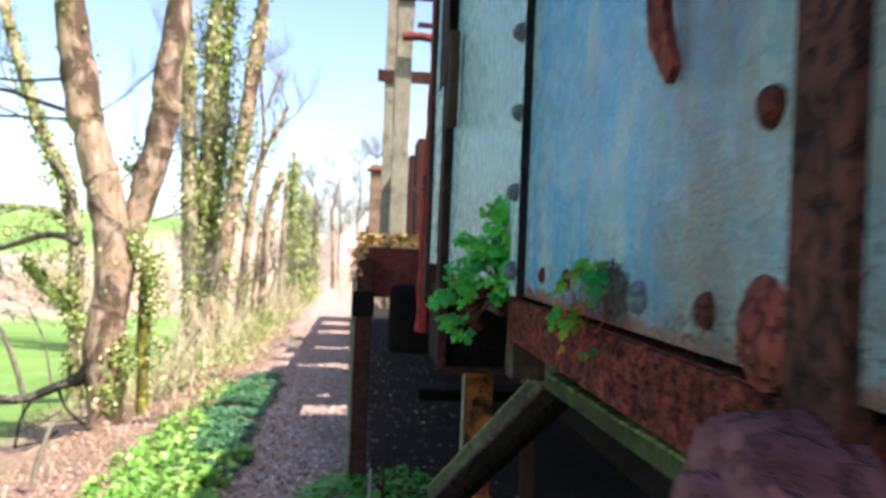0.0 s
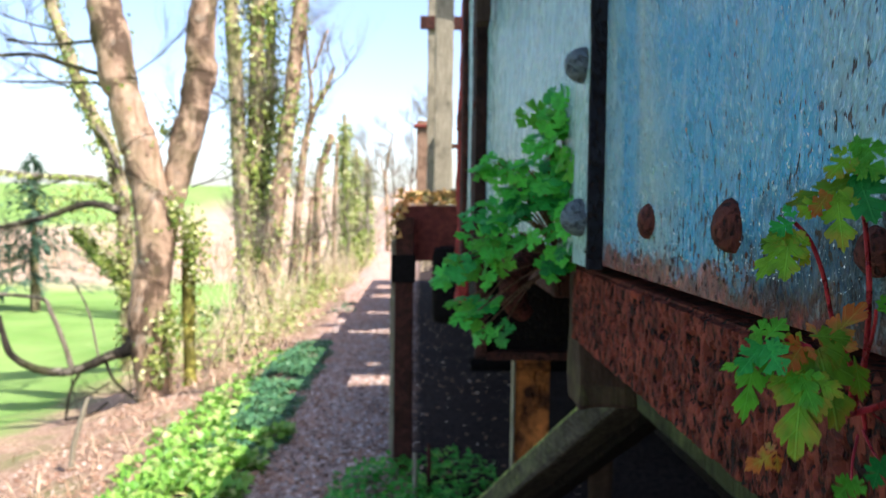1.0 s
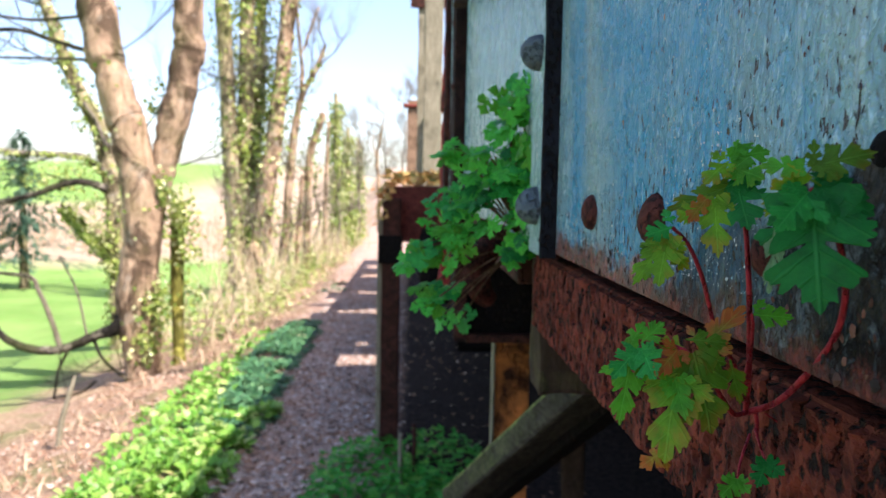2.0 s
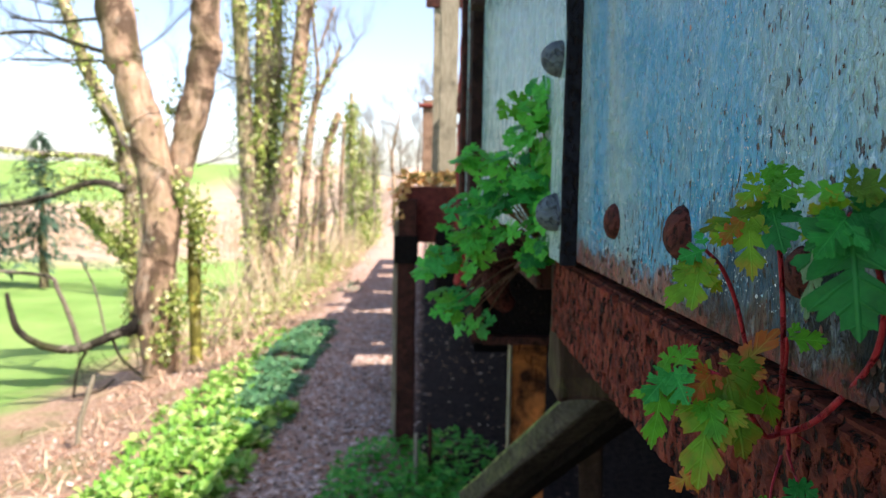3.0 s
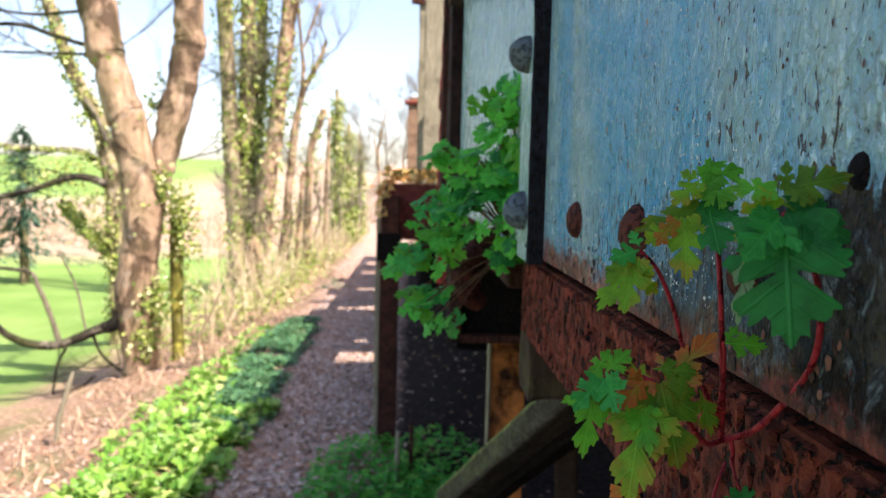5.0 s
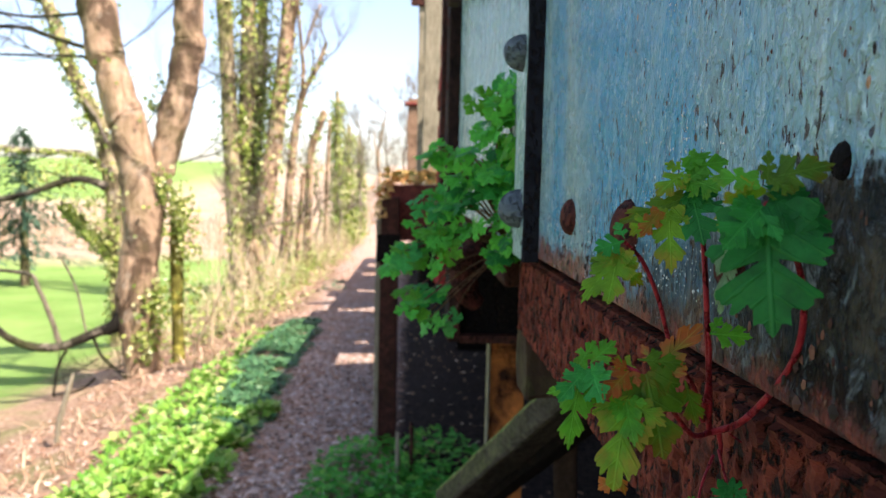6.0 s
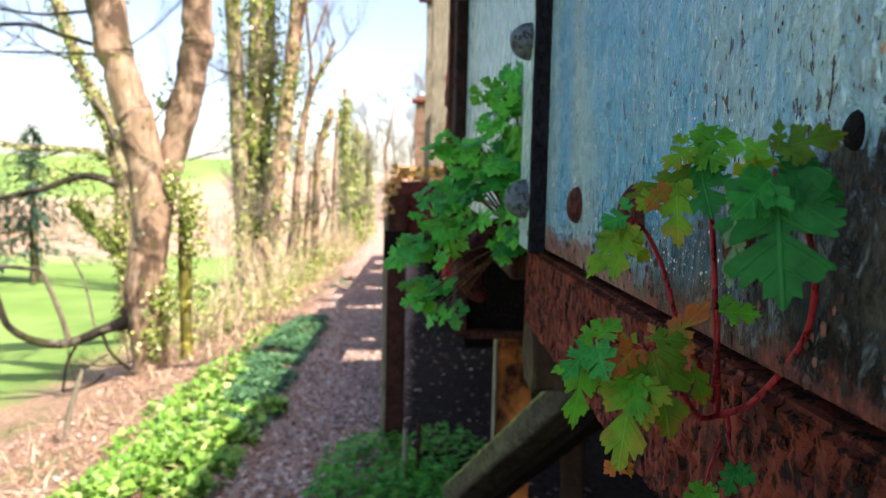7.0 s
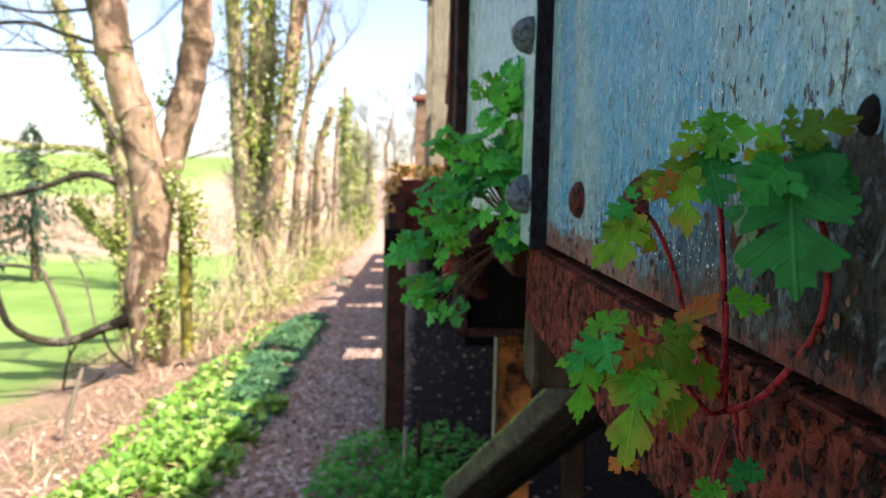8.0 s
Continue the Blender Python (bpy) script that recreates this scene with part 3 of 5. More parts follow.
for i in range(8):
    head(BOLT, strap, -0.0145, 0.020 + 0.003 * math.sin(i * 2.1), 1.249 + 0.147 * i, 1.0 - 0.06 * (i % 3))
for y, s, kind in ((-0.146, 1.0, RIVET), (-0.293, 1.15, RIVET), (-0.425, 0.75, RIVET), (-0.58, 1.25, PAINTRIVET), (-0.736, 1.25, RIVET)):
    head(kind, plate, 0.0005, y, 1.249 if y > -0.3 else 1.243, s)
head(RIVET, plate, 0.0005, -0.829, 1.40, 1.3)
head(DARKHEAD, plate, 0.0005, -0.489, 1.279, 0.42)
head(RIVET, plate, 0.0005, -0.70, 1.55, 0.8)
for i in range(8):
    head(RIVET, wagon, -0.034, 1.23 + 0.01 * (i % 2), 1.2 + 0.16 * i, 0.8)

# scabs of rust, pits and paint blisters
def scab_into(v, f, rng, x, y, z, w, h, lift, dome):
    n, k = len(v), rng.choice([5, 6, 7])
    a0 = rng.uniform(0, 6.3)
    for i in range(k):
        a = a0 + 6.283 * i / k
        q = rng.uniform(0.6, 1.15)
        v.append(Vector((x, y + w * q * math.cos(a), z + h * q * math.sin(a))))
    v.append(Vector((x - lift * (1.0 if dome else 0.6), y + w * rng.uniform(-.3, .3), z + h * rng.uniform(-.3, .3))))
    f.extend((n + i, n + (i + 1) % k, n + k) for i in range(k))


def scabs(name, parent, material, count, x, ys, zs, size, tall, lift, seed, low=None, thresh=0.0, scale=9.0):
    rng = random.Random(seed)
    v, f = [], []
    made = 0
    while made < count:
        y = rng.uniform(*ys)
        z = zs[0] + (zs[1] - zs[0]) * rng.random() ** (1.6 if low else 1.0)
        if noise.noise((y * scale, z * scale * 0.6, seed)) < thresh - rng.random() * 0.5:
            made += 0.2
            continue
        s = size[0] + (size[1] - size[0]) * rng.random() ** 3
        scab_into(v, f, rng, x, y, z, s, s * rng.uniform(1.0, tall), lift * rng.uniform(0.4, 1) * s / size[1], True)
        made += 1
    ob = mesh_part(name, v, f, material, parent, "", False)
    ob["kind"] = "stuff"
    return ob


scabs("rust_speckle", plate, M_FLAKE, 3200, -0.0004, (-0.86, -0.01), (1.21, 1.80), (0.0002, 0.0009), 2.6, 0.0006, 1, True, 0.22)
scabs("blistered_paint", plate, M_BLISTER, 3600, -0.0003, (-0.42, -0.01), (1.225, 1.70), (0.0002, 0.0007), 1.8, 0.0010, 2, True, 0.15, 6.0)
scabs("rust_speckle", door_plate, M_FLAKE, 160, -0.0064, (0.07, 1.1), (1.21, 2.0), (0.001, 0.003), 2.2, 0.0012, 3)
scabs("primer_speckle", plate, M_PITS, 420, -0.0005, (-0.86, -0.01), (1.207, 1.235), (0.0006, 0.0028), 1.5, 0.0014, 5)

# torn leaf of iron that hangs from the plate, with a swollen patch below
v, f = [], []
outline = [(0.0, 0.0), (0.026, 0.012), (0.03, 0.06), (0.025, 0.11), (0.012, 0.16), (-0.012, 0.16), (-0.02, 0.10), (-0.016, 0.04)]
for dx in (-0.012, -0.003):
    for a, b in outline:
        v.append(Vector((dx - 0.018 * math.sin(min(b, 0.1) * 20), -0.655 - a, 1.452 + b)))
k = len(outline)
f += [tuple(range(k)), tuple(range(2 * k - 1, k - 1, -1))] + [(i, (i + 1) % k, k + (i + 1) % k, k + i) for i in range(k)]
mesh_part("torn_strap", v, f, M_RED, plate, "torn red rusty strap", False)
v, f = [], []
for i in range(9):
    for j in range(16):
        a, rr = 2 * math.pi * j / 16, 0.038 * i / 8
        q = Vector((0, rr * math.cos(a), rr * 1.15 * math.sin(a)))
        q.x = -0.020 * math.cos(0.5 * math.pi * i / 8) * (0.8 + 0.6 * noise.noise(q * 40))
        v.append(q + Vector((0.0, -0.828, 1.235)))
for i in range(8):
    for j in range(16):
        a, b = i * 16 + j, i * 16 + (j + 1) % 16
        f.append((a, a + 16, b + 16, b))
mesh_part("rust_swelling", v, f, M_RED, plate, "swollen red rust")

# round boss that juts from the solebar
bv, bf = [], []
p = [(0.02, -0.90, 1.128), (-0.02, -0.90, 1.128), (-0.05, -0.90, 1.127), (-0.062, -0.90, 1.127), (-0.068, -0.90, 1.127), (-0.070, -0.90, 1.127)]
tube_into(bv, bf, p, [0.066, 0.066, 0.064, 0.060, 0.045, 0.02], 24, 0.06)
tube_into(bv, bf, [(-0.06, -0.90, 1.127), (-0.085, -0.90, 1.127), (-0.088, -0.90, 1.127)], [0.03, 0.028, 0.02], 14, 0.1)
mesh_part("boss", bv, bf, M_BOSS, wagon, "red rusty round boss")


def beam(name, a, b, w, h, material, parent, label="", jag=0.003, twist=0.0):
    """A squared timber from a to b."""
    a, b = Vector(a), Vector(b)
    bm = bmesh.new()
    block(bm, (-w / 2, -h / 2, 0), (w / 2, h / 2, (b - a).length), min(w, h) * 0.16, jag, 8)
    d = b - a
    m = d.to_track_quat("Z", "Y").to_matrix().to_4x4()
    bm.transform(Matrix.Translation(a) @ m @ Matrix.Rotation(twist, 4, "Z"))
    return part(name, bm, material, parent, label)


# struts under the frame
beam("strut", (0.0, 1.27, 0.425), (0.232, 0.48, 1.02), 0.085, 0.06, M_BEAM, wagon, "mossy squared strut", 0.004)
beam("strut", (0.05, 1.29, 0.375), (0.272, 0.52, 0.96), 0.05, 0.03, M_BLACK, wagon, "", 0.003)
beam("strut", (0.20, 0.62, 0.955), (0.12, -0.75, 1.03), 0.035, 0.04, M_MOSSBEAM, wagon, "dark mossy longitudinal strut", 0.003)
beam("strut", (0.19, 0.75, 0.93), (0.28, 1.1, 0.25), 0.05, 0.05, M_DARKWOOD, wagon)
part("hanger", box((0.145, 1.72, -0.62), (0.26, 1.745, 0.83), 0.003, 0.002, 8), M_ORANGE, wagon, "flaking orange rusty hanger")
part("hanger_edge", box((0.136, 1.71, -0.62), (0.1445, 1.76, 0.83), 0.002), M_POLE, wagon, "pale chipped edge")


def wheelset(x0, x1, y, z, r, parent):
    """Two spoked-looking solid wheels on an axle, with boxes at the ends."""
    ax = part("axle", bmesh.new(), M_BLACK, parent)
    v, f = [], []
    tube_into(v, f, [(x0 - 0.1, y, z), (x1 + 0.1, y, z)], [0.06, 0.06], 10)
    ax.data = mesh_of("axle", v, f, M_BLACK)
    for x in (x0, x1):
        v, f = [], []
        prof = [(-0.06, 0.09), (-0.06, 0.13), (-0.02, 0.14), (-0.02, r - 0.09), (-0.055, r - 0.07), (-0.055, r), (0.05, r), (0.07, r + 0.025), (0.075, r - 0.06), (0.03, r - 0.09), (0.03, 0.13)]
        tube_into(v, f, [(x + a, y, z) for a, b in prof], [b for a, b in prof], 28)
        mesh_part("wheel", v, f, M_BLACK, parent, "black iron wheel")


wheelset(0.42, 1.9, 0.35, -0.02, 0.47, wagon)
wheelset(0.42, 1.9, -2.3, 0.07, 0.47, wagon)

# ---- the wagon beyond ----
wagon2 = base("stake_wagon", (0, 0, -0.6), "rusty flat wagon with tall bleached stakes", "wagon", "old wagons")
wagon2.matrix_world = Matrix.Identity(4)
part("buffer_beam", box((-0.30, 4.78, 0.86), (2.3, 4.90, 1.27), 0.012, 0.008, 14), M_RED, wagon2, "rusty red buffer beam")
y = 4.91
# deck and side rail run on unseen past y=17 to shade the path
while y < 26:
    spans = ((-0.31, 2.3),)
    # gaps placed where sun should fall through onto the path
    for q, half, a, b in ((7.2, 0.34, 0.16, 0.80), (8.25, 0.12, 0.30, 0.52), (11.2, 0.42, -0.18, 0.80), (14.4, 0.5, 0.0, 0.8), (16.2, 0.5, 0.0, 0.8), (19.0, 0.5, -0.1, 0.8), (22.5, 0.6, -0.1, 0.8)):
        if abs(y + 0.1 - q) < half:
            spans = ((-0.31, a), (b, 2.3))
    for a, b in spans:
        part("deck_plank", box((a, y, 1.18), (b, y + 0.193, 1.27), 0.006), M_DARKWOOD, wagon2)
    y += 0.2
# added black sheet behind the wagon, hides bright ground seen underneath
part("far_side_blackout", box((2.25, 4.95, -1.1), (2.28, 26.0, 1.178), 0.0), M_BLACK, wagon2)
part("side_rail", box((-0.335, 4.95, 0.98), (-0.315, 26.0, 1.25), 0.008, 0.006, 30), M_RUST, wagon2)
# unseen panels added to cast shade past the path, gapped for sun
for a, b in ((8.6, 10.3), (12.6, 13.6), (15.2, 15.9)):
    part("shade_panel", box((0.62, a, 1.272), (2.25, b, 3.3), 0.01), M_RUST, wagon2)
part("corner_post", box((-0.345, 4.62, -0.62), (-0.215, 4.775, 1.18), 0.010, 0.006, 10), M_RUST, wagon2, "dark red-brown corner post with worn pale edge")
part("post_facing", box((-0.380, 4.66, -0.66), (-0.347, 4.76, 1.02), 0.006, 0.006, 10), M_POLE, wagon2, "pale splintered board")
part("post_clip", box((-0.37, 4.60, 0.72), (-0.20, 4.617, 0.92), 0.005), M_BLACK, wagon2)
part("draw_gear", box((-0.08, 4.62, 0.42), (0.5, 4.775, 0.98), 0.07), M_BLACK, wagon2)
for x, y, w, top in ((0.05, 6.8, 0.18, 5.6), (-0.01, 9.8, 0.16, 5.4), (-0.10, 12.0, 0.28, 2.7), (0.02, 14.2, 0.15, 2.9), (0.02, 16.5, 0.15, 2.9)):
    part("stake", box((x - w / 2, y - 0.06, 1.272), (x + w / 2, y + 0.06, top), 0.012, 0.012, 14), M_POLE if y < 11 else M_TANWOOD, wagon2, "bleached wooden stake with nail holes" if y < 11 else "")
part("cross_bar", box((-0.20, 9.70, 3.68), (0.6, 9.735, 3.86), 0.01, 0.006, 6), M_RUST, wagon2)
part("cross_bar", box((-0.18, 6.70, 3.92), (0.6, 6.735, 4.06), 0.01, 0.006, 6), M_RUST, wagon2)
part("cross_bar", box((0.18, 6.73, 3.64), (0.6, 6.76, 3.70), 0.008), M_RUST, wagon2)
part("cross_bar", box((0.1, 12.07, 2.25), (0.6, 12.1, 2.33), 0.008), M_RUST, wagon2)
v, f = [], []
tube_into(v, f, [(0.02, 6.6, 3.50), (0.2, 6.6, 3.51), (0.42, 6.6, 3.49)], [0.05, 0.045, 0.05], 10, 0.15)
mesh_part("pipe", v, f, M_RED, wagon2, "faded red pipe clip")
v, f = [], []
tube_into(v, f, [(-0.30, 11.93, 2.60), (0.06, 11.93, 2.60)], [0.04, 0.04], 8, 0.15)
mesh_part("pipe", v, f, M_RED, wagon2)
wheelset(0.42, 1.9, 6.3, -0.22, 0.47, wagon2)
wheelset(0.42, 1.9, 14.5, -0.50, 0.47, wagon2)
# thin stick and iron peg that stand in the weeds beside the post
peg = base("stake_peg", (-0.19, 3.9, ground_z(-0.19, 3.9)), "short pale stick standing in the weeds", "stick")
v, f = [], []
tube_into(v, f, [(-0.0, 0.0, -0.05), (0.005, 0, 0.2), (0.0, 0, 0.38)], [0.016, 0.016, 0.012], 7, 0.2)
mesh_part("stick", v, f, M_POLE, peg)
v, f = [], []
tube_into(v, f, [(0.08, 0.0, -0.05), (0.09, 0, 0.3), (0.085, 0, 0.44)], [0.013, 0.014, 0.012], 7, 0.2)
mesh_part("iron_peg", v, f, M_RUST, peg)

# ---- herb plants on the wagon ----
def leaflet_outline(seed, lobes, rays):
    """Outline of a cut leaflet, as reach from its middle for evenly spread rays: rounded lobes with small teeth."""
    rng = random.Random(seed)
    ovals = [(0.42, 0.0, 0.42, 0.07, 0.0), (0.80, 0.0, 0.20, 0.115, 0.0)]
    rows = ((0.52, 46, 0.36), (0.22, 60, 0.42), (0.02, 84, 0.30))[:lobes]
    tips = [(0.98, 0.0, 0.0), (0.91, 0.09, 0.6), (0.91, -0.09, -0.6), (0.78, 0.115, 0.8), (0.78, -0.115, -0.8), (0.66, 0.085, 0.9), (0.66, -0.085, -0.9)]
    for s, turn, reach in rows:
        for side in (1, -1):
            a = radians(turn + rng.uniform(-7, 7)) * side
            r = reach * rng.uniform(0.88, 1.12)
            ovals.append((s + 0.5 * r * math.cos(a), 0.5 * r * math.sin(a), 0.55 * r, 0.072, a))
            ovals.append((s + 0.72 * r * math.cos(a), 0.72 * r * math.sin(a), 0.11, 0.088, a))
            for t in (-0.55, 0.0, 0.55):
                tips.append((s + r * math.cos(a + 0.4 * t), r * math.sin(a + 0.4 * t), a))
    for x, y, a in tips:
        ovals.append((x, y, 0.060, 0.040, a))
    ang = np.linspace(0, 2 * math.pi, rays, endpoint=False)
    reach = np.linspace(0.02, 0.72, 141)
    X = 0.42 + reach[None, :] * np.cos(ang)[:, None]
    Y = reach[None, :] * np.sin(ang)[:, None]
    inside = np.zeros_like(X, bool)
    for cx, cy, a, b, t in ovals:
        p = (X - cx) * math.cos(t) + (Y - cy) * math.sin(t)
        q = -(X - cx) * math.sin(t) + (Y - cy) * math.cos(t)
        inside |= (p / a) ** 2 + (q / b) ** 2 < 1
    out = [max([0.05] + [float(r) for r, ok in zip(reach, row) if ok]) for row in inside]
    return [(math.cos(a), math.sin(a), r * (1 + 0.035 * math.cos(23 * a + seed))) for a, r in zip(ang, out)]


FINE = [leaflet_outline(k, 3 - k % 2, 110) for k in range(6)]
COARSE = [leaflet_outline(k + 20, 2, 40) for k in range(6)]


def leaflet_into(v, f, place, base_at, tip, normal, half, rng, shapes, rings):
    """One leaflet from base_at to tip, half its width given, creased along the midrib, its lobes drooping."""
    base_at, tip = Vector(base_at), Vector(tip)
    along = tip - base_at
    length = along.length
    along = along / length
    side = along.cross(Vector(normal)).normalized()
    up = side.cross(along)
    wide = half / 0.37
    crease, curl, wave = rng.uniform(0.10, 0.30), rng.uniform(-0.05, 0.28), rng.uniform(0, 6)
    shape = rng.choice(shapes)
    first, n = len(v), len(shape)
    for i in range(rings + 1):
        q = i / rings
        for c, s, r in shape if i else shape[:1]:
            a, b = 0.42 + c * r * q, s * r * q
            z = crease * abs(b) * wide - curl * length * (a - 0.2) ** 2 - 0.55 * wide * b * b + 0.030 * length * math.sin(9 * a + wave) * abs(b) * 2
            v.append(base_at + along * (a * length) + side * (b * wide) + up * z)
            place.append((a, b, q))
    for k in range(n):
        f.append((first, first + 1 + k, first + 1 + (k + 1) % n))
    for i in range(1, rings):
        o = first + 1 + (i - 1) * n
        f.extend((o + k, o + n + k, o + n + (k + 1) % n, o + (k + 1) % n) for k in range(n))


def leaf_part(v, f, place, material, plant):
    ob = mesh_part("leaf", v, f, material, plant)
    at = ob.data.attributes.new("leaf_place", "FLOAT_VECTOR", "POINT")
    at.data.foreach_set("vector", [c for p in place for c in p])
    return ob


def stalk_part(pts, r, material, plant, label=""):
    v, f = [], []
    p, rr = smooth_line(pts, [r * (1 - 0.35 * i / (len(pts) - 1)) for i in range(len(pts))], 6)
    tube_into(v, f, p, rr, 8, 0.12)
    return mesh_part("stem", v, f, material, plant, label)


def near_herb():
    """The herb rooted on the solebar: five long-stalked leaves, each of several cut leaflets."""
    rng = random.Random(3)
    root = (-0.006, -0.424, 1.181)
    plant = base("herb_plant", root, "small cut-leaved herb with red stems rooted on the rusty solebar", "plant", "herb plants on the wagon")
    plant.matrix_world = Matrix.Identity(4)

    def lay(blades):
        for material, at, tip, half in blades:
            normal = Vector((-0.30 + rng.uniform(-.3, .3), -0.85, 0.42 + rng.uniform(-.3, .3)))
            v, f, place = [], [], []
            leaflet_into(v, f, place, at, tip, normal, half, rng, FINE, 6)
            run = Vector(tip) - Vector(at)
            if half > 0.0034:                            # small side leaflets at the foot of the larger ones
                for turn in (64, -64):
                    d = Matrix.Rotation(radians(turn + rng.uniform(-14, 14)), 3, normal.normalized()) @ run
                    b = Vector(at) + run * rng.uniform(0.02, 0.12) - normal.normalized() * -0.0006
                    leaflet_into(v, f, place, b, b + d * rng.uniform(0.38, 0.5), normal, half * rng.uniform(0.40, 0.5), rng, FINE, 4)
            leaf_part(v, f, place, material, plant)

    def stalk(pts, r):
        stalk_part(pts, r, M_STEM, plant, "red hairy stem")

    # upper leaf, deep green
    blades = [
        (M_HERBDARK, (-0.0212, -0.4920, 1.2661), (-0.0235, -0.5040, 1.2358), 0.0133),
        (M_HERBTEAL, (-0.0224, -0.4920, 1.2664), (-0.0385, -0.5060, 1.2557), 0.0049),
        (M_HERBPALE, (-0.0314, -0.4920, 1.2574), (-0.0325, -0.4940, 1.2376), 0.0025),
        (M_HERBDARK, (-0.0206, -0.4920, 1.2678), (-0.0056, -0.4980, 1.2622), 0.0070),
        (M_HERBYEL, (-0.0254, -0.4920, 1.2719), (-0.0304, -0.4840, 1.2593), 0.0039),
        (M_HERBOLIVE, (-0.0225, -0.4920, 1.2734), (-0.0071, -0.4980, 1.2782), 0.0044),
        (M_HERB, (-0.0241, -0.4920, 1.2736), (-0.0350, -0.4880, 1.2739), 0.0031),
        (M_HERBYEL, (-0.0207, -0.4920, 1.2692), (-0.0118, -0.4840, 1.2721), 0.0021),
        (M_HERBDARK, (-0.0149, -0.4920, 1.2651), (-0.0038, -0.4890, 1.2545), 0.0042),
    ]
    lay(blades)
    # upper middle leaf
    blades = [
        (M_HERB, (-0.0333, -0.4640, 1.2770), (-0.0178, -0.4600, 1.2800), 0.0036),
        (M_HERB, (-0.0333, -0.4640, 1.2773), (-0.0243, -0.4600, 1.2834), 0.0021),
        (M_HERBYEL, (-0.0337, -0.4640, 1.2760), (-0.0429, -0.4680, 1.2693), 0.0039),
        (M_HERB, (-0.0328, -0.4640, 1.2738), (-0.0249, -0.4700, 1.2709), 0.0045),
        (M_HERBDARK, (-0.0311, -0.4640, 1.2697), (-0.0297, -0.4720, 1.2548), 0.0068),
        (M_HERBOLIVE, (-0.0339, -0.4640, 1.2677), (-0.0518, -0.4600, 1.2598), 0.0029),
        (M_HERBYEL, (-0.0377, -0.4640, 1.2641), (-0.0382, -0.4700, 1.2460), 0.0048),
        (M_HERBRED, (-0.0406, -0.4640, 1.2637), (-0.0471, -0.4670, 1.2562), 0.0027),
        (M_HERBYEL, (-0.0428, -0.4640, 1.2620), (-0.0488, -0.4620, 1.2563), 0.0029),
    ]
    lay(blades)
    # small outer leaf
    blades = [
        (M_HERBTEAL, (-0.0510, -0.4650, 1.2547), (-0.0610, -0.4690, 1.2521), 0.0032),
        (M_HERBYEL, (-0.0529, -0.4650, 1.2511), (-0.0571, -0.4710, 1.2364), 0.0053),
        (M_HERBYEL, (-0.0537, -0.4650, 1.2501), (-0.0637, -0.4670, 1.2365), 0.0035),
        (M_HERBYEL, (-0.0523, -0.4650, 1.2476), (-0.0438, -0.4620, 1.2409), 0.0027),
        (M_HERBOLIVE, (-0.0541, -0.4650, 1.2517), (-0.0606, -0.4620, 1.2459), 0.0027),
        (M_HERBTEAL, (-0.0513, -0.4650, 1.2554), (-0.0530, -0.4610, 1.2601), 0.0019),
    ]
    lay(blades)
    # lower leaf, yellow green
    blades = [
        (M_HERBYEL, (-0.0485, -0.4680, 1.2104), (-0.0562, -0.4800, 1.1837), 0.0073),
        (M_HERBOLIVE, (-0.0437, -0.4680, 1.2144), (-0.0384, -0.4740, 1.1905), 0.0089),
        (M_HERB, (-0.0640, -0.4680, 1.2131), (-0.0663, -0.4660, 1.1908), 0.0041),
        (M_HERBTEAL, (-0.0621, -0.4680, 1.2158), (-0.0710, -0.4720, 1.2071), 0.0036),
        (M_HERBTEAL, (-0.0605, -0.4680, 1.2161), (-0.0595, -0.4780, 1.2088), 0.0048),
        (M_HERB, (-0.0612, -0.4680, 1.2174), (-0.0526, -0.4640, 1.2238), 0.0032),
        (M_HERB, (-0.0641, -0.4680, 1.2174), (-0.0585, -0.4640, 1.2243), 0.0024),
        (M_HERB, (-0.0500, -0.4680, 1.2080), (-0.0501, -0.4800, 1.1972), 0.0036),
    ]
    lay(blades)
    # reddening leaflets
    blades = [
        (M_HERBOLIVE, (-0.0463, -0.4660, 1.2186), (-0.0321, -0.4680, 1.2182), 0.0029),
        (M_HERBRED, (-0.0475, -0.4660, 1.2162), (-0.0589, -0.4780, 1.2101), 0.0035),
        (M_HERBRED, (-0.0411, -0.4660, 1.2150), (-0.0243, -0.4600, 1.2287), 0.0042),
        (M_HERBRED, (-0.0405, -0.4660, 1.2160), (-0.0310, -0.4680, 1.2166), 0.0027),
        (M_HERB, (-0.0246, -0.4660, 1.2269), (-0.0119, -0.4680, 1.2265), 0.0032),
        (M_HERB, (-0.0242, -0.4660, 1.2266), (-0.0197, -0.4640, 1.2317), 0.0016),
        (M_HERBOLIVE, (-0.0311, -0.4660, 1.2125), (-0.0242, -0.4600, 1.1964), 0.0032),
        (M_HERBYEL, (-0.0462, -0.4660, 1.2159), (-0.0539, -0.4640, 1.2170), 0.0032),
    ]
    lay(blades)
    # seedlings
    blades = [
        (M_HERBDARK, (-0.0043, -0.4400, 1.1689), (-0.0089, -0.4440, 1.1609), 0.0038),
        (M_HERBDARK, (-0.0043, -0.4400, 1.1689), (0.0006, -0.4440, 1.1652), 0.0034),
        (M_HERB, (-0.0145, -0.4400, 1.1622), (-0.0221, -0.4440, 1.1573), 0.0040),
        (M_HERB, (-0.0145, -0.4400, 1.1622), (-0.0117, -0.4440, 1.1585), 0.0027),
        (M_HERBRED, (-0.0418, -0.4400, 1.1727), (-0.0437, -0.4200, 1.1590), 0.0036),
    ]
    lay(blades)
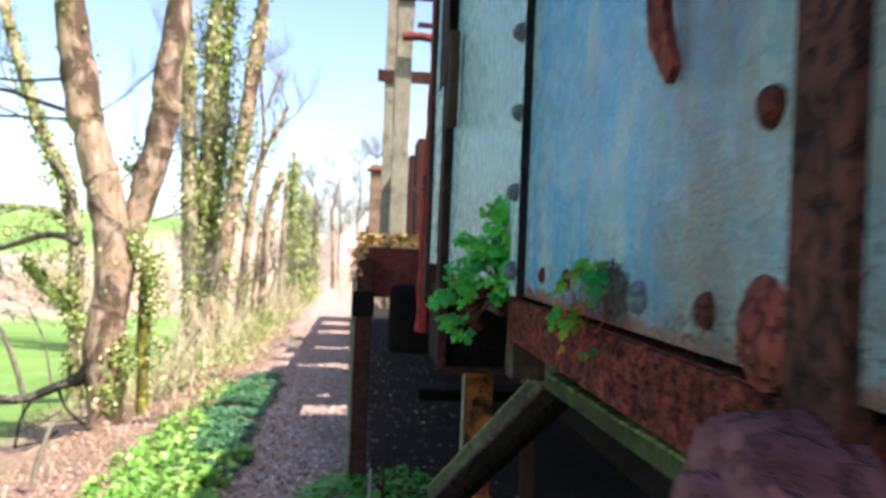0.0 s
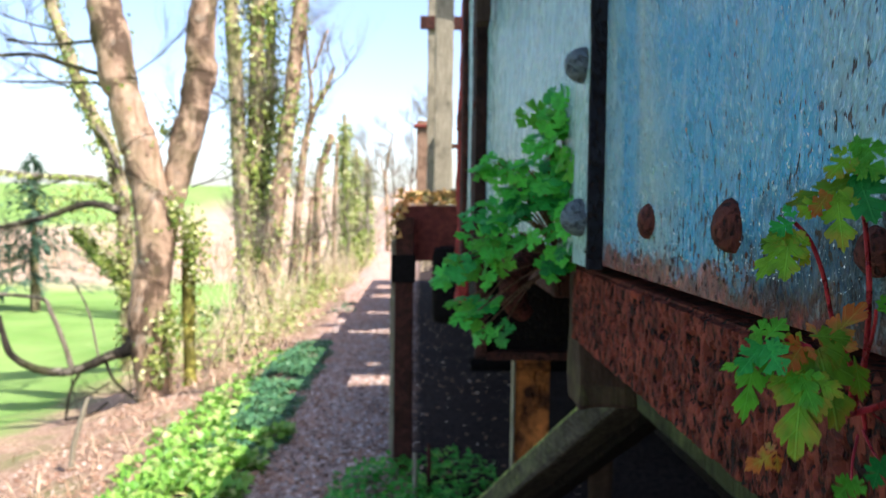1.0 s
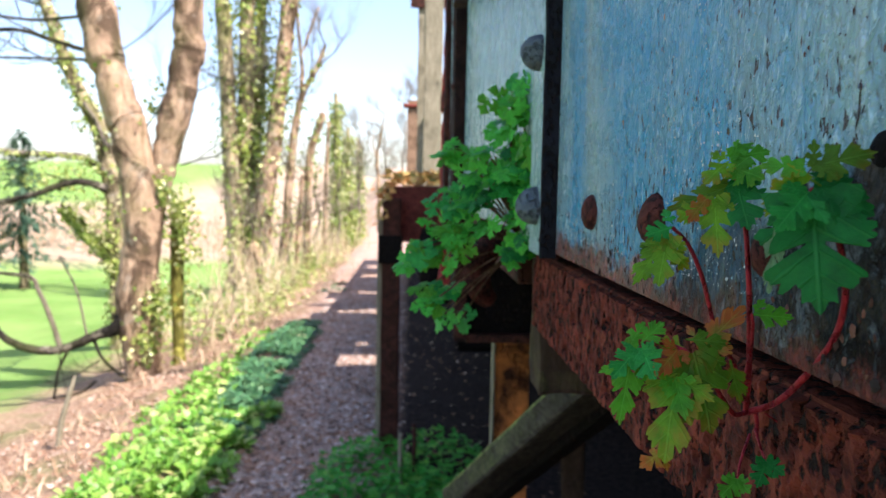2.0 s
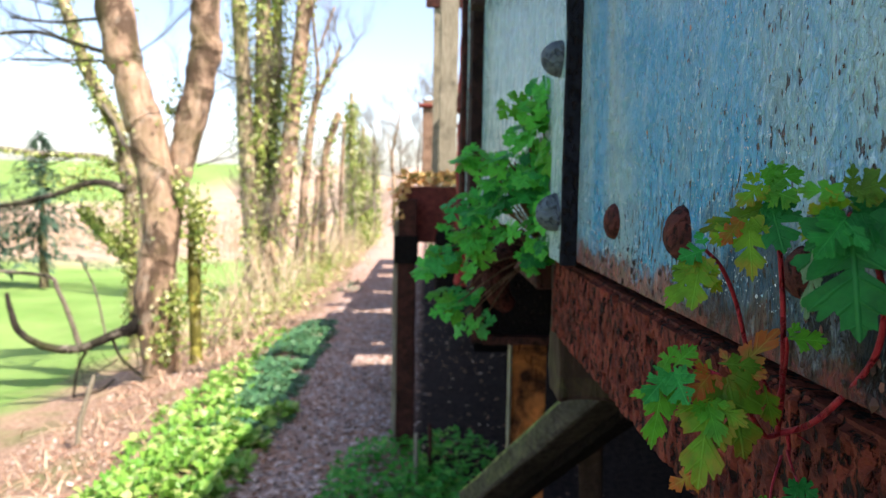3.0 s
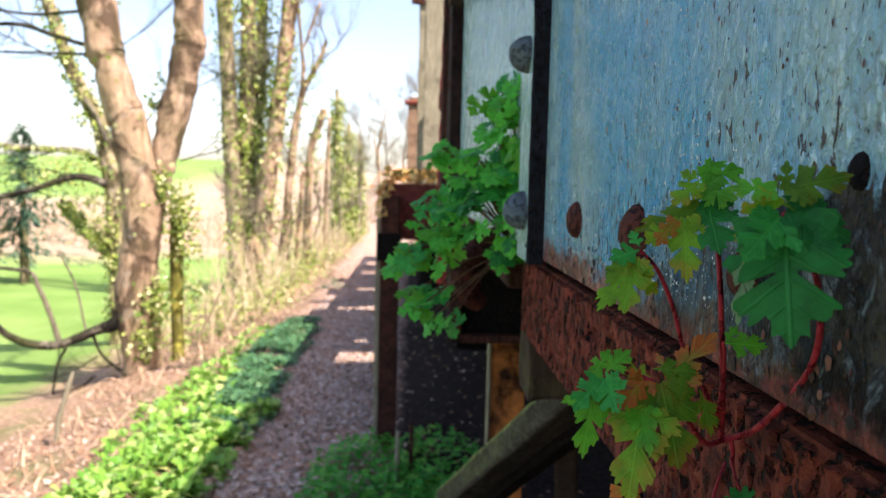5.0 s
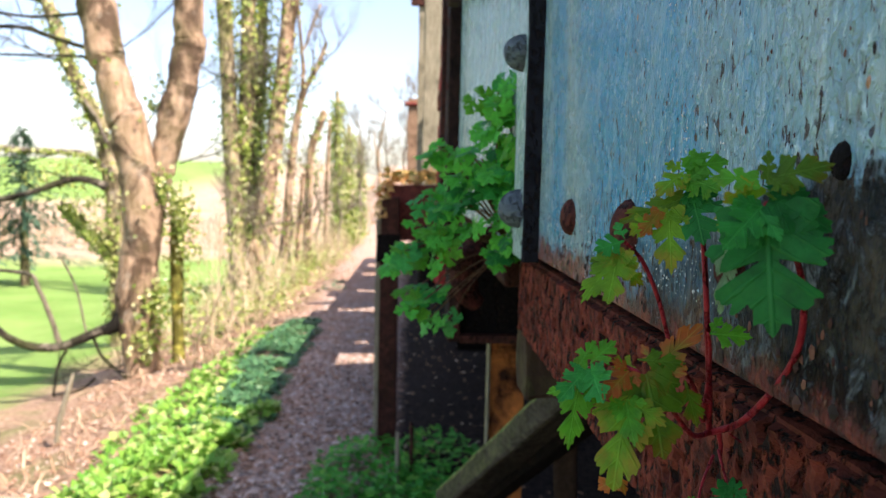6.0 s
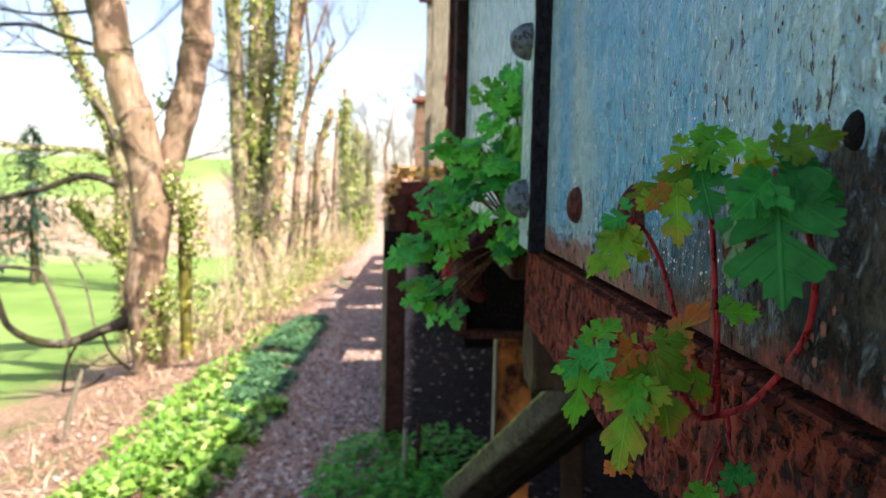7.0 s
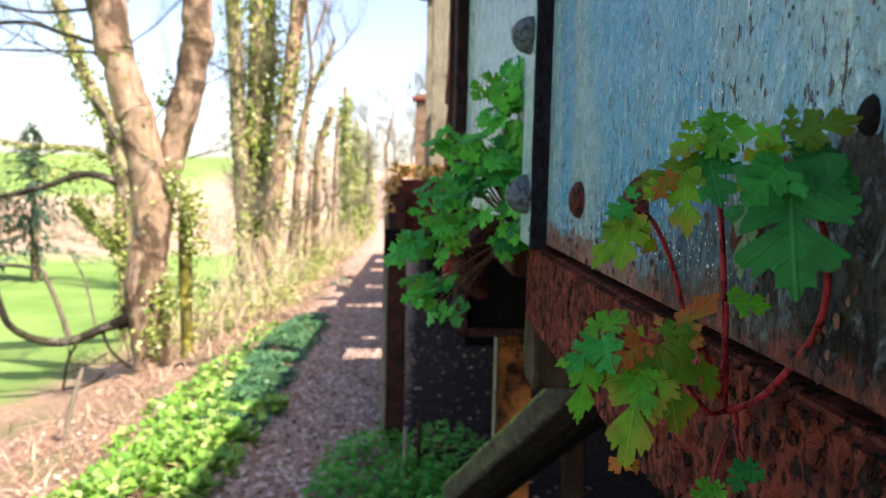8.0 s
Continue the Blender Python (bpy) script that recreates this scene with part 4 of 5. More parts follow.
    stalk([(-0.0048, -0.4240, 1.1821), (-0.0000, -0.4370, 1.1899), (0.0015, -0.4550, 1.2056), (-0.0014, -0.4740, 1.2216), (-0.0049, -0.4840, 1.2357), (-0.0075, -0.4850, 1.2492), (-0.0149, -0.4880, 1.2623), (-0.0214, -0.4920, 1.2672)], 0.00125)
    stalk([(-0.0054, -0.4240, 1.1831), (-0.0148, -0.4450, 1.2047), (-0.0221, -0.4580, 1.2318), (-0.0244, -0.4580, 1.2537), (-0.0280, -0.4600, 1.2653), (-0.0332, -0.4640, 1.2748)], 0.0011)
    stalk([(-0.0101, -0.4300, 1.1883), (-0.0213, -0.4480, 1.2053), (-0.0317, -0.4550, 1.2199), (-0.0386, -0.4600, 1.2368), (-0.0451, -0.4630, 1.2486), (-0.0513, -0.4650, 1.2544)], 0.0009)
    stalk([(-0.0048, -0.4240, 1.1821), (-0.0154, -0.4370, 1.1851), (-0.0248, -0.4500, 1.1930), (-0.0369, -0.4620, 1.2067), (-0.0467, -0.4680, 1.2154)], 0.001)
    stalk([(-0.0467, -0.4680, 1.2154), (-0.0528, -0.4660, 1.2171), (-0.0610, -0.4660, 1.2157)], 0.0008)
    stalk([(-0.0105, -0.4300, 1.1893), (-0.0171, -0.4500, 1.2094), (-0.0222, -0.4620, 1.2223), (-0.0246, -0.4660, 1.2269)], 0.0008)
    stalk([(-0.0018, -0.4240, 1.1826), (-0.0007, -0.4240, 1.1775), (0.0000, -0.4230, 1.1727)], 0.001)
    stalk([(0.0023, -0.4240, 1.1816), (0.0128, -0.4240, 1.1746), (0.0234, -0.4240, 1.1676), (0.0219, -0.4240, 1.1593)], 0.0004)
    stalk([(-0.0014, -0.4240, 1.1755), (-0.0024, -0.4320, 1.1702), (-0.0042, -0.4400, 1.1685)], 0.0006)
    stalk([(-0.0033, -0.4240, 1.1734), (-0.0109, -0.4340, 1.1669), (-0.0145, -0.4400, 1.1622)], 0.0006)
    return plant


near_herb()


def far_herb():
    """The bushy herb on the door sill: many small three- and five-parted leaves on thin brown stalks."""
    rng = random.Random(12)
    stock = Vector((0.004, 0.20, 1.200))
    plant = base("herb_plant", stock, "bushy bright green cut-leaved herb growing from the wagon's door sill", "plant", "herb plants on the wagon")
    plant.matrix_world = Matrix.Identity(4)
    clumps = [((-0.020, 0.17, 1.368), 0.028, 6), ((-0.012, 0.16, 1.338), 0.030, 6), ((-0.034, 0.18, 1.312), 0.032, 6), ((-0.074, 0.20, 1.308), 0.020, 4),
              ((-0.062, 0.19, 1.285), 0.032, 6), ((-0.012, 0.14, 1.292), 0.028, 6), ((-0.046, 0.18, 1.252), 0.034, 6), ((-0.082, 0.20, 1.228), 0.030, 6),
              ((-0.012, 0.13, 1.240), 0.024, 4), ((-0.014, 0.15, 1.205), 0.022, 3), ((-0.108, 0.21, 1.205), 0.028, 5), ((-0.128, 0.22, 1.180), 0.022, 4),
              ((-0.096, 0.20, 1.130), 0.020, 4), ((-0.084, 0.21, 1.112), 0.016, 3)]
    greens = [M_HERBLIT, M_HERBLIT, M_HERB, M_HERBLIT, M_HERBLIT, M_HERBTEAL, M_HERBDARK]
    for c, r, n in clumps:
        c = Vector(c)
        for i in range(int(n * 1.5)):
            at = c + Vector((rng.uniform(-1, 1), rng.uniform(-1.3, 1), rng.uniform(-1, 1))) * r
            at.x = min(at.x, -0.012)
            out = at - stock
            tip = Vector((out.x * 4 + rng.uniform(-.6, .6), rng.uniform(-.7, .1), -0.45 + rng.uniform(-.6, .5))).normalized()
            normal = Vector((-0.55 + rng.uniform(-.4, .3), -0.65 + rng.uniform(-.3, .3), 0.6 + rng.uniform(-.3, .3)))
            normal = (normal - tip * normal.dot(tip)).normalized()
            size = rng.uniform(0.019, 0.030)
            v, f, place = [], [], []
            for turn, s in ((0, 1.0), (62, 0.85), (-62, 0.85), (122, 0.6), (-122, 0.6))[:rng.choice([3, 5, 5])]:
                d = Matrix.Rotation(radians(turn + rng.uniform(-9, 9)), 3, normal) @ tip
                d = (d + normal * rng.uniform(-0.35, 0.1)).normalized()
                nn = normal + Vector((rng.uniform(-.3, .3), rng.uniform(-.3, .3), rng.uniform(-.3, .3)))
                leaflet_into(v, f, place, at + d * size * 0.08, at + d * size * s * 1.08, nn, size * s * rng.uniform(0.36, 0.46), rng, COARSE, 3)
            leaf_part(v, f, place, rng.choice(greens), plant)
            if i < 3:
                mid = stock.lerp(at, 0.55) + Vector((rng.uniform(-.01, .01), rng.uniform(-.01, .01), 0.012))
                stalk_part([stock, mid, at], 0.0014, M_GREENSTEM, plant)
    stalk_part([stock, (-0.004, 0.16, 1.235), (-0.008, 0.15, 1.275), (-0.012, 0.15, 1.32)], 0.0045, M_STEM, plant, "thick reddish main stem")
    return plant


far_herb()

# ---- scattered leaves, stones and grasses ----
def leaf_into(verts, faces, at, d, up, length, width):
    """A small folded pointed leaf: four triangles."""
    side = d.cross(up)
    if side.length < 1e-4:
        side = Vector((1, 0, 0))
    side.normalize()
    n = len(verts)
    mid = at + d * length * 0.45
    verts += [at, mid + side * width + up * width * 0.3, at + d * length, mid - side * width + up * width * 0.3, mid]
    faces += [(n, n + 1, n + 4), (n + 1, n + 2, n + 4), (n + 2, n + 3, n + 4), (n + 3, n, n + 4)]


def blade_into(verts, faces, at, d, length, width):
    side = Vector((-d.y, d.x, 0.1))
    if side.length < 1e-3:
        side = Vector((1, 0, 0))
    side = side.normalized() * width
    n = len(verts)
    bend = Vector((d.x, d.y, -0.5)) * length * 0.25
    verts += [at - side, at + side, at + d * length * 0.6 + side * 0.7, at + d * length * 0.6 - side * 0.7, at + d * length + bend]
    faces += [(n, n + 1, n + 2, n + 3), (n + 3, n + 2, n + 4)]


def way(rng, flat=1.0):
    a = rng.uniform(0, 2 * math.pi)
    return Vector((math.cos(a) * flat, math.sin(a) * flat, 0))


def stuff(name, verts, faces, material, label, category):
    return tagged(new(name, mesh_of(name, verts, faces, material, False)), label, category, kind="stuff")


rng = random.Random(21)
# loose stones of the path
v, f = [], []
for i in range(7500):
    y = 2.2 + 12 * rng.random() ** 1.5
    x = rng.uniform(left_edge(y) + 0.05, -0.25)
    s = rng.uniform(0.008, 0.028)
    c = Vector((x, y, ground_z(x, y) + s * 0.2))
    n = len(v)
    ax = [Vector((s * rng.uniform(.7, 1.4), 0, 0)), Vector((0, s * rng.uniform(.7, 1.4), 0)), Vector((0, 0, s * rng.uniform(.4, .8)))]
    m = Matrix.Rotation(rng.uniform(0, 3), 3, "Z")
    v += [c + m @ q for q in (ax[0], -ax[0], ax[1], -ax[1], ax[2], -ax[2])]
    f += [(n, n + 2, n + 4), (n + 2, n + 1, n + 4), (n + 1, n + 3, n + 4), (n + 3, n, n + 4)]
stuff("gravel", v, f, M_STONE, "loose grey stones on the footpath", "gravel")
# dead leaves on path and bank
v, f = [], []
for i in range(17000):
    y = 2.2 + 20 * rng.random() ** 1.4
    x = rng.uniform(left_edge(y) - 2.6, -0.2 if i % 6 else 1.0)
    d = way(rng) + Vector((0, 0, rng.uniform(-.1, .35)))
    leaf_into(v, f, Vector((x, y, ground_z(x, y) + 0.012)), d.normalized(), Vector((rng.uniform(-.4, .4), rng.uniform(-.4, .4), 1)).normalized(), rng.uniform(0.025, 0.075), rng.uniform(0.008, 0.022))
stuff("leaf_litter", v, f, M_LITTER, "brown dead leaves strewn over path and bank", "leaf litter")


def weed_patch(name, spots, material, label, size, low=0.02, high=0.14, lean=0.6, density=1.0, gaps=-0.12):
    v, f = [], []
    for cx, cy, r, n in spots:
        for i in range(int(n * density)):
            a, q = rng.uniform(0, 6.283), r * math.sqrt(rng.random())
            x, y = cx + q * math.cos(a), cy + q * math.sin(a) * 1.6
            if noise.noise((x * 4.5, y * 3.0, size[1] * 90)) < gaps + 0.25 * rng.random() * q / r:
                continue
            h = rng.uniform(low, high) * (1.1 - 0.6 * q / r)
            d = (way(rng) + Vector((0, 0, rng.uniform(-.3, lean)))).normalized()
            up = Vector((rng.uniform(-.5, .5), rng.uniform(-.5, .5), 1)).normalized()
            s = rng.uniform(*size)
            leaf_into(v, f, Vector((x, y, ground_z(x, y) + h)), d, up, s, s * rng.uniform(0.28, 0.42))
    return stuff(name, v, f, material, label, "weeds")


weed_patch("ivy_carpet", [(-1.60 - 0.02 * k + 0.05 * math.sin(k * 2.3), 5.1 + 0.40 * k, 0.31 + 0.05 * math.sin(k * 1.7) + 0.006 * k, 900) for k in range(15)] + [(-1.9, 16, 0.35, 200), (-2.0, 17.5, 0.3, 160)], M_IVY, "dark green ivy carpet beside the footpath", (0.035, 0.075), 0.01, 0.085, 0.4, 1.0, -0.38)
weed_patch("weeds", [(-1.50, 4.5, 0.22, 420), (-1.48, 3.9, 0.24, 460), (-1.55, 5.2, 0.2, 300), (-2.2, 4.0, 0.28, 420), (-1.62, 4.9, 0.30, 620), (-1.72, 4.2, 0.28, 620), (-1.95, 5.3, 0.36, 560), (-2.12, 6.1, 0.36, 480), (-2.3, 5.3, 0.30, 260), (-2.25, 7.0, 0.34, 380), (-2.35, 8.0, 0.34, 260), (-2.05, 4.5, 0.32, 560), (-1.33, 5.5, 0.10, 110), (-2.3, 9.3, 0.36, 200), (-1.85, 3.8, 0.26, 420), (-2.6, 6.4, 0.2, 90), (-2.5, 10.6, 0.3, 130), (-2.3, 3.9, 0.2, 110)], M_WEED, "bright green broad-leaved weeds on the bank", (0.045, 0.11), 0.01, 0.11, 1.2, 1.0, -0.24)
weed_patch("weeds", [(-0.42, 4.1, 0.32, 640), (-0.15, 3.7, 0.30, 560), (0.05, 4.3, 0.34, 520), (-0.50, 3.55, 0.26, 430), (0.15, 3.4, 0.3, 440)], M_NETTLE, "green nettles and weeds under the wagon's end", (0.03, 0.075), 0.02, 0.24, 0.5, 1.0, -0.5)

# fallen sticks on the bank and a broken pale stake
sv, sf = [], []
for i in range(70):
    y = rng.uniform(4.2, 12)
    x = left_edge(y) - rng.uniform(0.9, 3.0)
    a = way(rng)
    p0 = Vector((x, y, ground_z(x, y) + 0.02))
    p1 = p0 + a * rng.uniform(0.2, 0.7)
    p1.z = ground_z(p1.x, p1.y) + rng.uniform(0.02, 0.25)
    r = rng.uniform(0.004, 0.011)
    mid = p0.lerp(p1, 0.5) + Vector((rng.uniform(-.04, .04), rng.uniform(-.04, .04), 0.03))
    tube_into(sv, sf, [p0, mid, p1], [r * 0.6, r * 0.5, r * 0.35], 5)
stuff("fallen_twigs", sv, sf, M_STRAW, "dry fallen twigs on the bank", "twigs")
sv, sf = [], []
gz = ground_z(-3.35, 6.2)
tube_into(sv, sf, [(-3.38, 6.2, gz - 0.1), (-3.33, 6.2, gz + 0.25), (-3.24, 6.2, gz + 0.55), (-3.20, 6.2, gz + 0.68)], [0.028, 0.027, 0.024, 0.012], 8, 0.25)
tagged(new("broken_stake", mesh_of("broken_stake", sv, sf, M_POLE)), "broken pale stake leaning in dry grass", "stake")

# straw and dry stalks along the bank
v, f = [], []
for i in range(7000):
    y = 3.6 + 42 * rng.random() ** 1.7
    x = left_edge(y) - 0.45 - abs(rng.gauss(0, 1.0)) - 0.03 * y * rng.random()
    if rng.random() < (0.95 if x > -2.7 else 0.75) and y < 11:
        continue
    d = (way(rng) * rng.uniform(0.2, 1.0) + Vector((0, 0, rng.uniform(0.0, 0.8)))).normalized()
    blade_into(v, f, Vector((x, y, ground_z(x, y))), d, rng.uniform(0.08, 0.26) * (1 + 0.02 * y), rng.uniform(0.003, 0.007) * (1 + 0.06 * y))
stuff("dry_grass", v, f, M_STRAW, "straw-coloured dry grass and stalks along the bank", "dry grass")

# ---- trees ----
def twigs_into(v, f, rng, at, d, length, r, depth):
    """A bent branch that forks into finer ones."""
    pts, p, dd = [at], Vector(at), Vector(d).normalized()
    n = 5
    for i in range(n):
        dd = (dd + Vector((rng.uniform(-.28, .28), rng.uniform(-.28, .28), rng.uniform(-.14, .30)))).normalized()
        p = p + dd * length / n
        pts.append(Vector(p))
    radii = [r * (1 - 0.75 * i / n) for i in range(n + 1)]
    tube_into(v, f, pts, radii, 6 if r > 0.03 else 4)
    if depth:
        for i in range(1, n + 1):
            for k in range(2 if i > 1 else 1):
                q = (dd + Vector((rng.uniform(-1, 1), rng.uniform(-1, 1), rng.uniform(-.4, .9)))).normalized()
                twigs_into(v, f, rng, pts[i], q, length * rng.uniform(0.35, 0.6), radii[i] * 0.6, depth - 1)


def ivy_on(v, f, rng, pts, radii, count, puff, size, low=0.0, high=1.0):
    """Ivy leaves that clothe a stem in uneven clumps."""
    for i in range(count):
        t = rng.uniform(low, high) * (len(pts) - 1)
        k = min(int(t), len(pts) - 2)
        c, r = pts[k].lerp(pts[k + 1], t - k), radii[k] * (1 - t + k) + radii[k + 1] * (t - k)
        a = rng.uniform(0, 6.283)
        out = Vector((math.cos(a), math.sin(a), rng.uniform(-.2, .3)))
        lump = 0.5 + noise.noise(Vector((c.x * 2 + 3 * math.cos(a), c.y * 2 + 3 * math.sin(a), c.z * 1.7)))
        if lump < 0.28 and rng.random() < 0.8:
            continue
        at = c + out * (r + puff * max(lump, 0.1) * rng.uniform(0.2, 1.3))
        d = (Vector((rng.uniform(-1, 1), rng.uniform(-1, 1), -0.7 + rng.uniform(-.5, .5))) + out * 0.5).normalized()
        s = rng.uniform(*size)
        leaf_into(v, f, at, d, out.normalized(), s, s * rng.uniform(0.38, 0.5))


def tree(name, label, foot, stems, ivy=0, puff=0.2, size=(0.07, 0.13), twig=(), seed=1, wob=0.16):
    """stems: (points and radii, part name, bark, share of the ivy that climbs it)."""
    rng = random.Random(seed)
    ob = base(name, foot, label, "tree", "trees along the path")
    ob.matrix_world = Matrix.Identity(4)
    iv, jf = [], []
    for (pts, radii), what, material, share in stems:
        p, r = smooth_line(pts, radii, 7)
        v, f = [], []
        tube_into(v, f, p, r, 18 if radii[0] > 0.2 else 10 if radii[0] > 0.1 else 7, wob, seed)
        mesh_part(what, v, f, material, ob)
        if share:
            ivy_on(iv, jf, rng, p, r, int(ivy * share), puff, size, 0.0, 0.96)
    if twig:
        v, f = [], []
        for at, d, length, r, depth in twig:
            twigs_into(v, f, rng, Vector(at), Vector(d), length, r, depth)
        mesh_part("crown", v, f, M_BRANCH if foot[1] < 20 else M_TWIG, ob, "bare leafless twigs")
    if iv:
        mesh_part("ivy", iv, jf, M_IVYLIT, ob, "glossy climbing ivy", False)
    return ob


def forked_tree():
    """The forked tree on the bank, with a long low limb that sweeps over the field."""
    stems = []
    stems.append((([(-3.88, 9.85, -1.56), (-3.88, 9.85, -1.2), (-3.92, 9.85, -0.72), (-3.94, 9.85, -0.33), (-3.92, 9.85, 0.11), (-3.87, 9.85, 0.36), (-3.89, 9.85, 1.19), (-4.04, 9.85, 2), (-4.1, 9.85, 2.16), (-4.27, 9.85, 2.81), (-4.32, 9.85, 2.94), (-4.44, 9.85, 3.6), (-4.58, 9.85, 4.48), (-4.74, 9.85, 5.92), (-4.8, 9.85, 8.01)], [0.253, 0.245, 0.285, 0.285, 0.269, 0.253, 0.261, 0.237, 0.261, 0.214, 0.253, 0.245, 0.206, 0.158, 0.071]), "trunk", M_BARK, 0.25))
    stems.append((([(-3.84, 10.05, 0.31), (-3.76, 10.05, 0.87), (-3.66, 10.02, 1.19), (-3.58, 10, 1.61), (-3.49, 10, 2.03), (-3.37, 10, 2.44), (-3.3, 10, 2.86), (-3.24, 10, 3.12), (-3.25, 10, 3.26), (-3.25, 10, 3.67), (-3.14, 10, 4.57), (-3.06, 10, 6.04), (-2.99, 10, 8.04)], [0.160, 0.152, 0.136, 0.177, 0.201, 0.217, 0.201, 0.225, 0.201, 0.193, 0.160, 0.120, 0.048]), "trunk", M_BARK, 0.0))
    stems.append((([(-3.47, 10.15, -1.43), (-3.48, 10.15, -0.76), (-3.49, 10.15, -0.05), (-3.47, 10.15, 0.55), (-3.45, 10.15, 0.98)], [0.098, 0.081, 0.098, 0.098, 0.090]), "trunk", M_MOSS, 0.1))
    stems.append((([(-3.97, 9.75, -0.38), (-4.15, 9.71, -0.72), (-4.44, 9.66, -0.85), (-4.9, 9.62, -1.04), (-5.31, 9.58, -1.02), (-5.66, 9.54, -0.82), (-5.76, 9.49, -0.49), (-5.78, 9.45, -0.26)], [0.133, 0.109, 0.070, 0.062, 0.054, 0.046, 0.038, 0.027]), "branch", M_BRANCH, 0))
    stems.append((([(-4.96, 9.75, -1.05), (-5.08, 9.75, -0.65), (-5.24, 9.75, -0.25), (-5.33, 9.75, -0.08), (-5.62, 9.75, -0.03), (-6.04, 9.75, -0)], [0.039, 0.035, 0.031, 0.031, 0.027, 0.024]), "branch", M_TWIG, 0))
    stems.append((([(-4.48, 9.65, -0.87), (-4.33, 9.65, -1.2), (-3.92, 9.65, -1.54)], [0.023, 0.023, 0.027]), "branch", M_BRANCH, 0))
    stems.append((([(-4.83, 9.65, -1.09), (-4.95, 9.65, -1.33), (-5.02, 9.65, -1.74)], [0.023, 0.019, 0.019]), "branch", M_BRANCH, 0))
    stems.append((([(-5.02, 9.65, -1.73), (-4.65, 9.65, -1.64), (-4.45, 9.65, -1.48)], [0.019, 0.019, 0.016]), "branch", M_BRANCH, 0))
    stems.append((([(-4.55, 9.65, -0.89), (-4.69, 9.65, -0.22), (-4.91, 9.65, 0.24)], [0.016, 0.014, 0.012]), "branch", M_TWIG, 0))
    stems.append((([(-4.29, 9.75, 1.15), (-4.49, 9.68, 1.23), (-4.7, 9.62, 1.24), (-4.92, 9.55, 1.16), (-5.16, 9.48, 1.06), (-5.67, 9.42, 0.93), (-5.85, 9.35, 0.9)], [0.063, 0.051, 0.046, 0.046, 0.038, 0.034, 0.030]), "branch", M_BRANCH, 0))
    stems.append((([(-4.23, 9.85, 2.89), (-4.51, 9.79, 2.99), (-4.99, 9.73, 3.13), (-5.35, 9.67, 3.23), (-5.71, 9.61, 3.21), (-5.97, 9.55, 3.16)], [0.036, 0.031, 0.031, 0.027, 0.027, 0.019]), "branch", M_BRANCH, 0))
    stems.append((([(-4.33, 9.85, 3.49), (-4.65, 9.78, 3.45), (-5.11, 9.7, 3.38), (-5.33, 9.62, 3.37), (-5.67, 9.55, 3.4)], [0.032, 0.024, 0.023, 0.019, 0.019]), "branch", M_BRANCH, 0))
    stems.append((([(-4.3, 9.85, 2.89), (-4.9, 9.7, 2.88), (-5.69, 9.55, 2.85)], [0.020, 0.019, 0.015]), "branch", M_BRANCH, 0))
    twig = [((-5.0, 9.7, 3.13), (-1, -0.1, 0.5), 1.1, 0.014, 2), ((-5.3, 9.6, 3.37), (-0.6, 0, 0.8), 1.0, 0.013, 2), ((-5.2, 9.5, 1.06), (-1, -0.1, -0.5), 0.9, 0.016, 2), ((-4.7, 9.6, 1.24), (-0.7, -0.1, 0.4), 0.6, 0.010, 1)]
    twig += [((-4.74, 9.85, 5.9), (-1, 0.2, 0.7), 2.5, 0.05, 3), ((-3.06, 10, 6), (0.6, 0.2, 0.8), 2.4, 0.05, 3), ((-3.4, 10.1, 2.5), (0.7, 0.4, 0.2), 0.9, 0.012, 2), ((-3.9, 10.1, 2.0), (0.5, 0.4, 1.0), 1.6, 0.014, 3), ((-3.45, 10.2, 1.5), (0.9, 0.5, 0.5), 1.3, 0.012, 3), ((-4.3, 10.1, 3.0), (0.7, 0.4, 0.6), 1.4, 0.012, 3), ((-5.4, 9.6, 3.23), (-0.5, 0, -0.7), 0.9, 0.010, 2), ((-3.3, 10.1, 2.9), (0.8, 0.3, -0.2), 1.0, 0.012, 2),
            ((-4.9, 9.62, -1.04), (-0.3, -0.2, -1), 0.6, 0.012, 2), ((-4.4, 9.65, -1.2), (-0.8, -0.2, -0.5), 0.7, 0.012, 2), ((-5.3, 9.7, -0.1), (-0.2, 0, 1), 0.6, 0.009, 1), ((-4.05, 9.7, -1.3), (-0.9, -0.3, -0.2), 0.8, 0.014, 2)]
    ob = tree("tree", "forked brown-barked tree with ivy and moss at its foot", (-3.88, 9.85, ground_z(-3.88, 9.85)), stems, 700, 0.10, (0.05, 0.09), twig, 7)
    rng = random.Random(17)
    v, f = [], []
    for c, r, n in (((-3.66, 9.7, -0.40), 0.16, 260), ((-3.40, 10.0, 0.85), 0.20, 260), ((-3.30, 10.05, 0.35), 0.16, 120), ((-3.74, 9.6, -0.95), 0.14, 150), ((-3.72, 10.3, 2.3), 0.22, 130), ((-3.56, 9.8, 1.2), 0.12, 90), ((-3.25, 10.1, -0.3), 0.12, 60)):
        for i in range(n):
            at = Vector(c) + Vector((rng.gauss(0, r * 0.6), rng.gauss(0, r * 0.4), rng.gauss(0, r)))
            s = rng.uniform(0.05, 0.09)
            leaf_into(v, f, at, (way(rng) + Vector((0, 0, rng.uniform(-1, .3)))).normalized(), Vector((rng.uniform(-.5, .5), -1, rng.uniform(0, .6))).normalized(), s, s * 0.45)
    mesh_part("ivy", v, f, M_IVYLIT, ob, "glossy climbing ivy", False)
    return ob


forked_tree()


